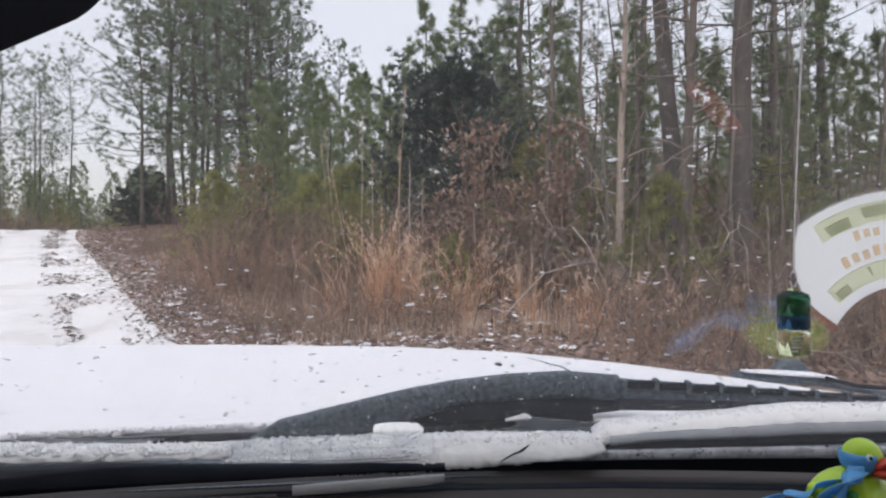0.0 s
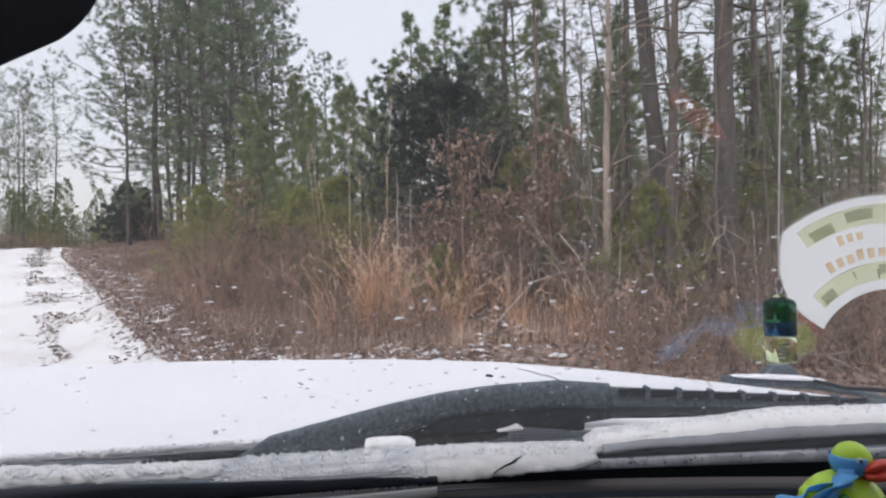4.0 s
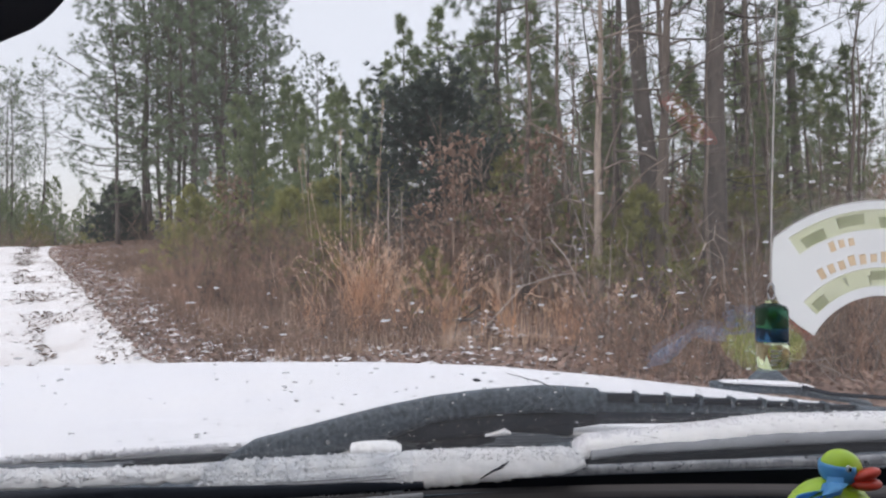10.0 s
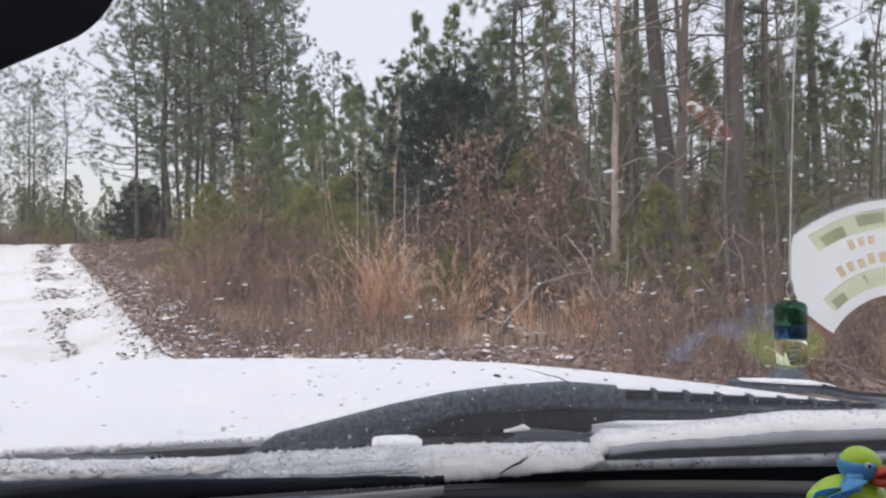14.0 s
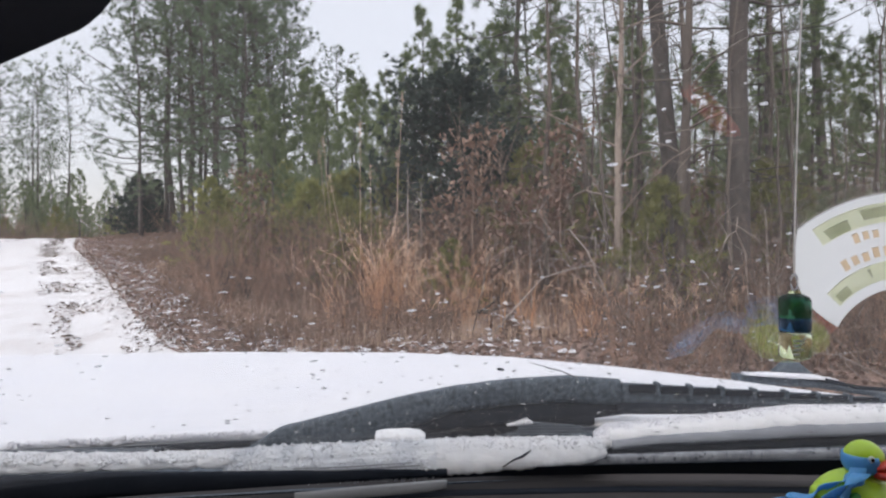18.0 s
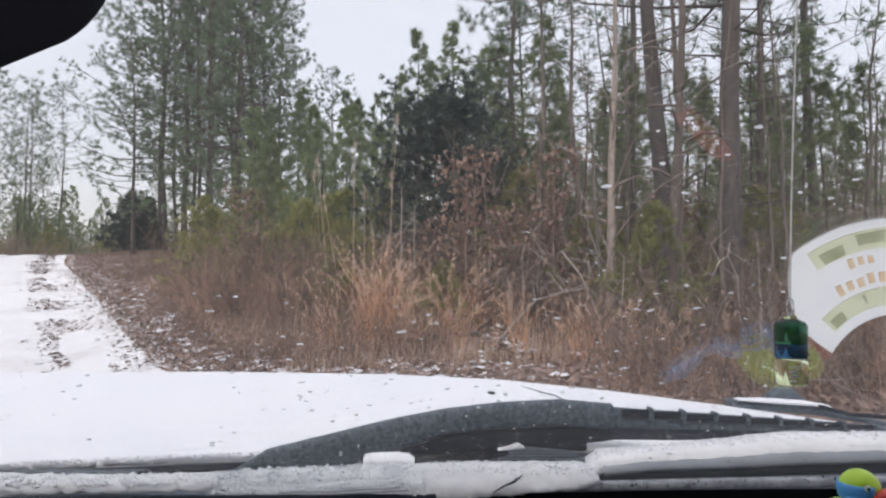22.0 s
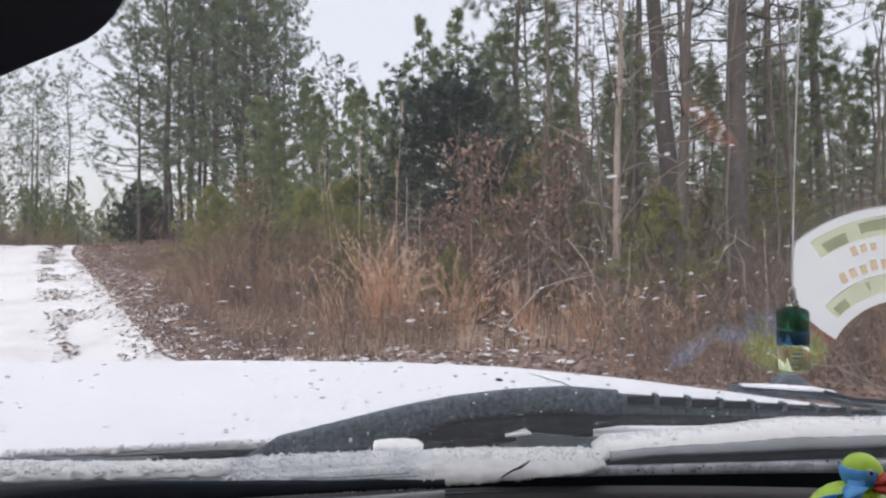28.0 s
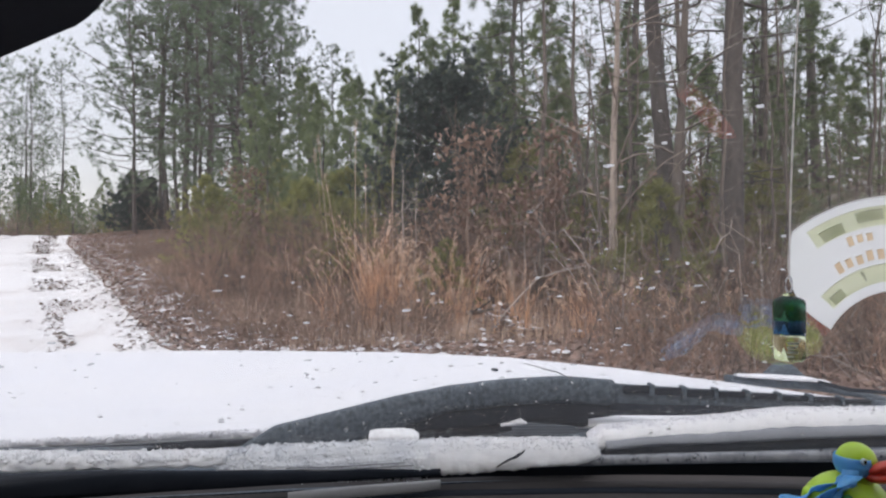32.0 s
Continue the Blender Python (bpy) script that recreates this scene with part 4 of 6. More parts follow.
# broomsedge clumps whose plumed stalks arch over at the tips
for i, (x, y, n, h) in enumerate([(-1.05, 10.5, 64, 1.70), (-0.70, 10.8, 34, 1.5), (-1.7, 10.7, 16, 1.2), (0.25, 10.6, 26, 1.45), (-0.3, 10.3, 12, 0.9), (1.25, 10.1, 22, 1.05), (2.15, 9.8, 26, 0.95), (2.75, 10.0, 18, 0.9), (0.35, 10.4, 20, 0.8), (-0.55, 11.4, 26, 1.1), (-2.9, 13.3, 24, 1.1), (-4.3, 14.9, 22, 1.0), (0.7, 11.6, 18, 1.2), (3.3, 9.4, 16, 0.7)]):
    c = thing("grass_clump", "clump of orange-tan broomsedge with arching plumed stalks", "grass clump", (x, y, rise(x, y)), "broomsedge clumps in the verge")
    paths, tips, ways = [], [], []
    for q in range(n):
        az, hh = rng.uniform(0, 6.28), h * rng.uniform(0.55, 1.1)
        reach = hh * rng.uniform(0.05, 0.75)
        foot = np.array([rng.normal(0, 0.09), rng.normal(0, 0.09), 0])
        out = np.array([math.cos(az), math.sin(az), 0])
        droop = rng.uniform(0.0, 0.22) * reach / hh * 2
        pts = [foot + out * reach * k ** 2 + np.array([0, 0, hh * (k - droop * k ** 4)]) + rng.normal(0, 0.008, 3) * (k > 0) for k in (0, 0.3, 0.55, 0.78, 1.0)]
        r = rng.uniform(0.0020, 0.0038)
        paths.append((pts, [r, r, r * 0.85, r * 0.7, r * 0.35]))
        for k in (0.0, 0.25, 0.5, 0.75):
            tips.append(pts[4] * (1 - k) + pts[3] * k)
            ways.append((pts[4] - pts[3]) / (np.linalg.norm(pts[4] - pts[3]) + 1e-9))
    v, f = tubes(paths, 4, False)
    tagged(mesh_object("stalks", v, f, M_STRAW, c), kind="stuff")
    v, f = tufts(tips, ways, 3, 0.11, 0.010, 0.6)
    tagged(mesh_object("plumes", v, f, M_PLUME, c, smooth=False), kind="stuff")

# long pale briars that arch through the brush
for i in range(46):
    y = rng.uniform(8.6, 15)
    x = y * rng.uniform(-0.12, 0.66)
    if x < road_right(y) + 3.2:
        continue
    b = thing("briar", "long pale arching briar cane in the brush", "plant", (x, y, rise(x, y)), "briars in the brush")
    h, reach, az = rng.uniform(0.7, 1.7), rng.uniform(0.7, 2.2), rng.uniform(0, 6.28)
    pts = [np.array([reach * q * math.cos(az), reach * q * math.sin(az) * 0.5, h * math.sin(2.3 * q)]) + rng.normal(0, 0.03, 3) * (q > 0) for q in (0, 0.2, 0.4, 0.6, 0.8, 1.0)]
    r = rng.uniform(0.006, 0.014)
    v, f = tubes([(pts, [r, r, r * 0.9, r * 0.8, r * 0.6, r * 0.25])], 6)
    mesh_object("cane", v, f, M_PALETWIG if i % 3 else M_GREYBARK, b)
    v, f = tubes([([pts[k], pts[k] + rng.normal(0, 0.16, 3) + np.array([0, 0, 0.12]), pts[k] + rng.normal(0, 0.3, 3) + np.array([0, 0, 0.2])], [r * 0.5, r * 0.4, r * 0.15]) for k in (2, 3, 4)], 4, False)
    tagged(mesh_object("side_shoots", v, f, M_PALETWIG if i % 3 else M_GREYBARK, b), kind="stuff")

# a fallen limb and a small heap of snowy slash
limb = thing("fallen_limb", "grey fallen limb lying in the leaves", "log", (0.45, 11.0, rise(0.45, 11.0) + 0.1))
v, f = tubes([([(-0.9, -0.2, 0.0), (-0.3, 0.0, 0.05), (0.3, 0.05, 0.1), (0.9, 0.3, 0.26)], [0.05, 0.045, 0.035, 0.015]), ([(0.1, 0.0, 0.08), (0.4, -0.2, 0.3), (0.5, -0.3, 0.5)], [0.02, 0.014, 0.006])], 7)
mesh_object("branch", v, f, M_GREYBARK, limb)
heap = thing("slash_heap", "small heap of pale snow-dusted sticks and leaves", "heap", (0.95, 10.4, rise(0.95, 10.4)))
spots = np.stack([rng.normal(0, 0.28, 420), rng.normal(0, 0.22, 420), np.zeros(420)], 1)
spots[:, 2] = np.maximum(0.02, 0.42 - 0.9 * np.hypot(spots[:, 0], spots[:, 1])) * rng.uniform(0.5, 1.05, 420)
ob = scatter_leaves("leaves", spots, 0.09, M_LEAF, 0.8)
ob.parent = heap
ob = scatter_leaves("snow_flecks", spots[:170] + np.array([0, -0.02, 0.05]), 0.06, M_SNOW, 0.4)
ob.parent = heap

# ---- the car ----
car = thing("car", "white car seen from inside, snow on its hood and cowl", "car", (0, 0, 0))
RAKE = radians(44)
UPGLASS = Vector((0, -math.cos(RAKE), math.sin(RAKE)))
AXIS = pose(0, 0, 0, 0, 0, 5.1)


def on_glass(s, k, out=0.0):
    """A place on the bowed windshield: s along its foot, k up the slope, out from the inner face."""
    slope = 0.09 - 0.4 * s
    n = Vector((-slope * math.sin(RAKE), math.sin(RAKE), math.cos(RAKE))).normalized()
    return Vector((s, 0.81 + 0.09 * s - 0.2 * s * s, 1.191)) + UPGLASS * k + n * out


def slab(corners, out_a, out_b, material, name, parent, label="", smooth=False):
    bm = bmesh.new()
    a = [bm.verts.new(on_glass(s, k, out_a)) for s, k in corners]
    b = [bm.verts.new(on_glass(s, k, out_b)) for s, k in corners]
    n = len(corners)
    bm.faces.new(a)
    bm.faces.new(list(reversed(b)))
    for i in range(n):
        bm.faces.new((a[i], b[i], b[(i + 1) % n], a[(i + 1) % n]))
    bmesh.ops.recalc_face_normals(bm, faces=bm.faces)
    return part(name, bm, material, parent, label, smooth)


bm = bmesh.new()
grid = []
for out in (0.0, 0.005):
    grid.append([[bm.verts.new(on_glass(s, k, out)) for s in np.linspace(-0.92, 0.88, 44)] for k in np.linspace(0, 0.66, 6)])
for q, g in enumerate(grid):
    for a, b in zip(g, g[1:]):
        for i in range(43):
            c = (a[i], a[i + 1], b[i + 1], b[i])
            bm.faces.new(c if q else tuple(reversed(c)))
pane = part("windshield", bm, M_GLASS, car, "clear raked windshield with raindrops")
pane.visible_shadow = False

# hood: lofted from its rear edge to its front edge, then rolled down at the nose and the fender
REAR = [(-1.05, 0.890, 1.180), (-0.617, 0.962, 1.187), (-0.453, 0.983, 1.189), (-0.282, 1.006, 1.191), (-0.071, 1.032, 1.188), (0.188, 1.060, 1.186), (0.470, 1.105, 1.180), (0.720, 1.130, 1.165)]
FRONT = [(-1.42, 1.92, 1.174), (-1.240, 1.910, 1.179), (-0.604, 1.900, 1.187), (-0.131, 1.880, 1.185), (0.173, 1.800, 1.183), (0.445, 1.700, 1.170), (0.684, 1.600, 1.153), (0.914, 1.500, 1.134)]


def hood_sheet(lift, rows, ripple, grow=0.0, cols=64):
    t = np.linspace(0, 7, cols)
    r = np.stack([np.interp(t, range(8), [p[c] for p in REAR]) for c in range(3)], 1)
    q = np.stack([np.interp(t, range(8), [p[c] for p in FRONT]) for c in range(3)], 1)
    k = np.array([1, 2, 3, 2, 1.0]) / 9
    for a in (r, q):
        for c in range(3):
            a[:, c] = np.convolve(np.pad(a[:, c], 2, mode="reflect", reflect_type="odd"), k, "valid")
    verts = []
    prof = list(np.linspace(0, 1, rows)) + [1.12, 1.3, 1.55, 1.8, 2.0, 2.05, 2.07]
    drop = [0.0] * (rows + 5) + [0.05, 0.16]
    nose = np.stack([np.linspace(-1.17, 0.82, cols), 2.03 + 0.089 * np.linspace(-1.17, 0.82, cols), q[:, 2]], 1)
    for s, dz in zip(prof, drop):
        for i in range(cols):
            if s <= 1:
                p = r[i] * (1 - s) + q[i] * s
            else:
                p = q[i] + (nose[i] - q[i]) * (s - 1)
                p[2] -= 0.33 * max(0.0, p[1] - q[i][1]) + 0.02 * (s - 1)
            swell = 0.006 * math.sin(math.pi * min(s, 1.0))
            e = ripple * (noise.noise(Vector((p[0] * 5, p[1] * 5, 1))) + 0.5 * noise.noise(Vector((p[0] * 40, p[1] * 40, 3)))) * min(1.0, 3 * (1 - min(s, 1.0)))
            if ripple and p[0] < -0.2:
                e += 0.012 * math.exp(-((p[1] - 1.16 - 0.06 * p[0] - 0.012 * noise.noise(Vector((p[0] * 6, 0, 2)))) / 0.010) ** 2) * min(1.0, -(p[0] + 0.2) * 4)
            edge = 0.0
            if grow and s == 0:
                edge = 0.006 * noise.noise(Vector((p[0] * 60, 0, 7))) + 0.005 * noise.noise(Vector((p[0] * 210, 0, 7))) + 0.004 * noise.noise(Vector((p[0] * 520, 0, 7)))
            verts.append((p[0], p[1] - edge, p[2] + swell + (lift if lift < 0 else lift * min(1.0, 12 * s + 0.2)) - dz + e))
    n = len(prof)
    faces = [(j * cols + i, j * cols + i + 1, (j + 1) * cols + i + 1, (j + 1) * cols + i) for j in range(n - 1) for i in range(cols - 1)]
    for i in range(cols - 1):
        verts.append((verts[i][0], verts[i][1], verts[i][2] - 0.007))
    verts.append((verts[cols - 1][0], verts[cols - 1][1], verts[cols - 1][2] - 0.007))
    b = n * cols
    faces += [(i + 1, i, b + i, b + i + 1) for i in range(cols - 1)]
    return verts, faces


v, f = hood_sheet(-0.012, 14, 0.0)
mesh_object("hood", v, f, M_PAINT, car, "white painted hood")
v, f = hood_sheet(0.0, 36, 0.0018, 1.0, 300)
tagged(mesh_object("snow_cover", v, f, M_SNOW), "smooth layer of fresh snow lying on the hood", "snow", kind="stuff")
# fender body below the hood
for lo, hi, name in (((0.80, 0.55, 0.60), (1.0, 1.98, 0.96), "fender"), ((-1.12, 0.45, 0.60), (-0.92, 1.98, 1.06), "fender"), ((-1.02, 1.5, 0.45), (0.92, 1.99, 0.93), "grille_panel"), ((-1.10, 1.92, 0.38), (0.98, 2.10, 0.64), "bumper")):
    bm = box(lo, hi, 0.05)
    bmesh.ops.transform(bm, matrix=AXIS, verts=bm.verts)
    part(name, bm, M_PAINT, car)

# cowl panel under the wipers, with its louvres
bm = bmesh.new()
back = [(-0.95, 0.725), (-0.47, 0.755), (0.0, 0.82), (0.3, 0.86), (0.72, 0.90)]
front = [(-1.0, 0.92), (-0.45, 1.00), (0.0, 1.06), (0.3, 1.12), (0.76, 1.17)]
a = [bm.verts.new((x, y, 1.176)) for x, y in back]
b = [bm.verts.new((x, y, 1.166)) for x, y in front]
for i in range(4):
    bm.faces.new((a[i], a[i + 1], b[i + 1], b[i]))
g = bmesh.ops.extrude_face_region(bm, geom=list(bm.faces))
bmesh.ops.translate(bm, vec=(0, 0, -0.03), verts=[e for e in g["geom"] if isinstance(e, bmesh.types.BMVert)])
bmesh.ops.recalc_face_normals(bm, faces=bm.faces)
cowl = part("cowl_panel", bm, M_PLASTIC, car, "black plastic cowl panel", smooth=False)
for i in range(11):
    y = 0.945 + 0.0075 * i
    z = 1.1835 + 0.0022 * i
    part("louvre", box((0.0 + 0.004 * i, y, z - 0.002), (0.235, y + 0.0035, z + 0.0022), 0.0008), M_LOUVRE, cowl)
for i in range(8):
    y = 0.905 + 0.008 * i
    part("louvre", box((-0.72, y - 0.028, 1.181 + 0.0005 * i), (-0.43 + 0.006 * i, y - 0.0245, 1.1845 + 0.0005 * i), 0.0008, pose(0, 0, 0, 0, 0, 6)), M_LOUVRE, cowl)
part("seal_strip", loft([(-0.70, 0.900, 1.1795, 0.004), (-0.45, 0.945, 1.183, 0.0055), (-0.27, 0.968, 1.186, 0.006), (-0.20, 0.975, 1.186, 0.006)], 0.006, 10, 3.0, fine=3), M_RUBBER, cowl)
part("seal_edge", loft([(-0.46, 0.941, 1.1895, 0.0007), (-0.34, 0.957, 1.1915, 0.0008), (-0.21, 0.972, 1.1925, 0.0007)], 0.0012, 8, 3.0, fine=3), M_TRIM, cowl, "thin pale edge of the hood seal")
part("washer_cap", loft([(-0.52, 0.895, 1.183, 0.002), (-0.49, 0.90, 1.186, 0.007), (-0.445, 0.91, 1.186, 0.008), (-0.43, 0.915, 1.183, 0.003)], 0.012, 10, 2.4, fine=2), M_PLASTIC, cowl)

# passenger-side wiper: arm, ribbed beam, foot and the blade under its roll of snow
wiper = part("wiper_arm", loft([(-0.275, 0.955, 1.183, 0.0024), (-0.231, 0.950, 1.198, 0.0153), (-0.144, 0.945, 1.211, 0.0247), (-0.065, 0.940, 1.232, 0.0240), (0.012, 0.935, 1.254, 0.0180),
                                (0.089, 0.930, 1.264, 0.0178), (0.166, 0.930, 1.2675, 0.0183), (0.237, 0.930, 1.263, 0.0173)], 0.011, 18, 3.0, 0.0006, 3, 10), M_PLASTIC, car, "thick grey-black wiper arm flecked with ice")
# darker lower half: the arm's shade put into the colour
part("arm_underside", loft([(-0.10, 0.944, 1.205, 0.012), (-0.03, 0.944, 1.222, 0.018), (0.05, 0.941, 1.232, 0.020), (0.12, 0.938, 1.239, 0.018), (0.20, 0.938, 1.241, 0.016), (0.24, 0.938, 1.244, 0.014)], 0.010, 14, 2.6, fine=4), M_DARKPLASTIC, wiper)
BEAM = [(0.232, 0.931, 1.2545, 0.0215), (0.322, 0.935, 1.2505, 0.0190), (0.417, 0.940, 1.247, 0.0155), (0.513, 0.945, 1.243, 0.0125), (0.617, 0.950, 1.238, 0.0094), (0.690, 0.950, 1.233, 0.0075)]
part("beam", loft(BEAM, 0.009, 14, 3.2, fine=4), M_PLASTIC, wiper)
# lower half of the beam, shade painted with the same darker plastic
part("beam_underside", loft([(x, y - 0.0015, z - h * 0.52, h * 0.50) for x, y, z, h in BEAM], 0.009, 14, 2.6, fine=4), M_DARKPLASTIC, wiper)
for i in range(8):
    x = 0.248 + 0.0445 * i
    y, z, h = (float(np.interp(x, [b[0] for b in BEAM], [b[c] for b in BEAM])) for c in (1, 2, 3))
    # black box proud of the beam, painting the shade inside a pocket
    part("pocket", box((x, y - 0.0125, z + h * 0.46), (x + 0.036, y - 0.0080, z + h * 0.97), 0.0012), M_RUBBER, wiper)
    part("rib", box((x + 0.036, y - 0.014, z + h * 0.2), (x + 0.042, y + 0.002, z + h * 1.08), 0.0015), M_PLASTIC, wiper)
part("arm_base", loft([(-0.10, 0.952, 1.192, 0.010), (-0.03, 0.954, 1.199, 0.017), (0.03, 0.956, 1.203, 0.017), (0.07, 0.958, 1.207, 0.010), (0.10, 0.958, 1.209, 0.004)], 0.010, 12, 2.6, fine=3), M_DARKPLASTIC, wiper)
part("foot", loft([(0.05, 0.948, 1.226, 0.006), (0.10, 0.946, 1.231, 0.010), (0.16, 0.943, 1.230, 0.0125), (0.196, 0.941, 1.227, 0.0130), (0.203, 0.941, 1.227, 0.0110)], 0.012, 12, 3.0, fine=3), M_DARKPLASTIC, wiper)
# blade made taller; its black also paints the shadow gap under the roll
part("blade", loft([(0.212, 0.888, 1.198, 0.0090), (0.307, 0.893, 1.199, 0.0095), (0.459, 0.903, 1.203, 0.0098), (0.670, 0.913, 1.206, 0.0098)], 0.008, 10, 3.0, fine=3), M_RUBBER, wiper)
part("linkage", loft([(0.16, 0.93, 1.200, 0.006), (0.20, 0.915, 1.203, 0.010), (0.225, 0.905, 1.198, 0.006)], 0.01, 10, 2.5, fine=3), M_PLASTIC, wiper)
# the driver-side blade that lies along the foot of the glass
part("wiper_blade", loft([(-0.62, 0.700, 1.207, 0.0140), (-0.47, 0.712, 1.208, 0.0145), (-0.36, 0.732, 1.207, 0.0135), (-0.25, 0.752, 1.203, 0.010), (-0.10, 0.775, 1.201, 0.006), (0.0, 0.79, 1.199, 0.004)], 0.006, 12, 3.0, fine=3), M_RUBBER, car, "black wiper blade at the foot of the glass")

# snow and slush along the foot of the glass
SLUSH = [("slush", [(-0.60, 0.727, 1.225, 0.0091), (-0.481, 0.742, 1.226, 0.0098), (-0.365, 0.757, 1.2225, 0.0075), (-0.243, 0.777, 1.2195, 0.0080)], M_WETSNOW, 0.012, 0.0060, "ridge of wet crumbling snow along the wiper"),
         ("slush", [(-0.252, 0.775, 1.214, 0.0130), (-0.203, 0.780, 1.2125, 0.0180), (-0.120, 0.790, 1.2115, 0.0192), (-0.013, 0.800, 1.2125, 0.0190)], M_ICE, 0.010, 0.0050, "grey half-melted slush on the foot of the glass"),
         ("slush", [(-0.021, 0.802, 1.212, 0.0185), (0.031, 0.812, 1.2115, 0.0189), (0.099, 0.822, 1.2115, 0.0164), (0.169, 0.832, 1.212, 0.0141), (0.192, 0.837, 1.211, 0.0076)], M_WETSNOW, 0.012, 0.0036, "patch of wet white snow on the foot of the glass"),
         ("snow_lump", [(-0.086, 0.830, 1.227, 0.0080), (-0.076, 0.830, 1.228, 0.0105), (-0.037, 0.830, 1.229, 0.0095), (-0.026, 0.830, 1.227, 0.0062)], M_ROLLSNOW, 0.014, 0.0038, "small squared lump of snow by the wiper"),
         ("snow_roll", [(0.196, 0.902, 1.203, 0.009), (0.214, 0.902, 1.2105, 0.0130), (0.273, 0.902, 1.2160, 0.0125), (0.372, 0.907, 1.2205, 0.0149), (0.464, 0.912, 1.2265, 0.0176), (0.597, 0.922, 1.2265, 0.0163), (0.700, 0.922, 1.2265, 0.0148)], M_ROLLSNOW, 0.020, 0.0024, "long roll of snow caked on the wiper blade"),
         ("wet_ledge", [(0.060, 0.845, 1.190, 0.0052), (0.194, 0.852, 1.194, 0.0060), (0.368, 0.862, 1.195, 0.0065), (0.660, 0.872, 1.196, 0.0070)], M_FILM, 0.006, 0.0002, "wet grey film of melt along the foot of the glass"),
         ("snow_ledge", [(0.190, 0.955, 1.216, 0.0055), (0.25, 0.958, 1.216, 0.0060), (0.30, 0.962, 1.215, 0.0035)], M_ROLLSNOW, 0.02, 0.001, "thin ledge of snow beside the wiper arm"),
         ("snow_ledge", [(0.083, 0.927, 1.2195, 0.001), (0.096, 0.927, 1.2215, 0.0028), (0.110, 0.927, 1.2240, 0.0046), (0.118, 0.927, 1.2225, 0.001)], M_SNOW, 0.006, 0.0012, "small fleck of snow on the cowl louvres")]
# grey overlay that paints shade onto the lower half of the snow roll
SLUSH.append(("ice_underside", [(x, y - 0.0040 - 0.20 * h, z - 0.44 * h, 0.60 * h) for x, y, z, h in SLUSH[4][1][1:]], M_SHADELINE, 0.0200, 0.0010, "grey wet ice along the underside of the snow roll"))
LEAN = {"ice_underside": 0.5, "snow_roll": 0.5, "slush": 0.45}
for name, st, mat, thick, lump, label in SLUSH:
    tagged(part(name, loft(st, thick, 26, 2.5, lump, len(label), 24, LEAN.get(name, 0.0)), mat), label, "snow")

# crystals over the slush, the roll and the ragged edge of the hood's snow
def strew(st, thick, count, low, high, size, ahead=0.0, lean=0.0):
    st = np.array(st)
    t = rng.uniform(0, len(st) - 1, count)
    p = np.stack([np.interp(t, range(len(st)), st[:, c]) for c in range(4)], 1)
    a = rng.uniform(low, high, count)
    c = p[:, :3].copy()
    c[:, 1] += ahead - np.cos(a) * thick + lean * np.sin(a) * p[:, 3]
    c[:, 2] += np.sin(a) * p[:, 3]
    return c + rng.normal(0, 0.0008, (count, 3)), size * rng.uniform(0.35, 1.0, count) ** 1.5


LOFTS = {label: (st, thick) for name, st, mat, thick, lump, label in SLUSH}
ridge, slab_ice, white, roll = ([v for k, v in LOFTS.items() if word in k][0] for word in ("ridge", "half-melted", "patch of wet", "roll"))
for (st, thick), count, lo, hi, size, mat, label in ((ridge, 2600, 0.2, 1.7, 0.0026, M_WETSNOW, "loose ice crystals crumbling off the snow ridge"),
                                                     (slab_ice, 2200, -1.2, 1.7, 0.0024, M_ICE, "grey ice crystals on the half-melted slush"),
                                                     (white, 1200, 0.4, 1.7, 0.0022, M_WETSNOW, "white snow crystals on the wet patch"),
                                                     (roll, 2600, -0.9, 0.8, 0.0011, M_ROLLSNOW, "fine wet grains on the front of the snow roll"),
                                                     (roll, 2400, 0.75, 1.7, 0.0020, M_SNOW, "snow crystals along the top of the roll")):
    c, r = strew(st, thick, count, lo, hi, size, 0.0, 0.5 if "roll" in label else 0.45)
    grains("snow_crystals", c, r, mat, label, "snow")
c, r = strew([(*p, 0.003) for p in REAR[1:7]], 0.004, 1500, -0.8, 1.6, 0.0022)
grains("snow_crystals", c, r, M_SNOW, "frosty crystals along the rear edge of the hood snow", "snow")

# dark drops of melt along the wet ledge
ledge = [v for k, v in LOFTS.items() if "film" in k][0]
c, r = strew(ledge[0], ledge[1], 150, -0.2, 1.5, 0.0021)
grains("melt_drops", c, r, M_RUBBER, "dark drops of melt water along the foot of the glass", "water drops")

# ruled lines of the wiper blade that show through the slush
for i in range(2):
    part("ruled_line", loft([(-0.185 + 0.012 * i, 0.7655, 1.2080 + 0.0034 * i, 0.0005), (-0.10, 0.7695, 1.2092 + 0.0034 * i, 0.0006), (-0.03 - 0.01 * i, 0.7755, 1.2112 + 0.0034 * i, 0.0005)], 0.0010, 8, 3.0, fine=3), M_SHADELINE, car, "thin ruled line on the wet wiper strip")
bm = bmesh.new()
for i in range(36):
    x = rng.uniform(-0.2, 0.66)
    y = 0.9185 if x < 0.24 else 0.927
    z = float(np.interp(x, (-0.23, -0.065, 0.09, 0.24, 0.66), (1.198, 1.228, 1.255, 1.25, 1.232))) + rng.normal(0, 0.008)
    s = abs(rng.normal(0, 0.0007)) + 0.0004
    bmesh.ops.create_icosphere(bm, subdivisions=1, radius=s, matrix=pose(x, y + (0.012 if x < -0.06 else 0.0), z) @ Matrix.Diagonal((1.5, 0.6, 1, 1)))
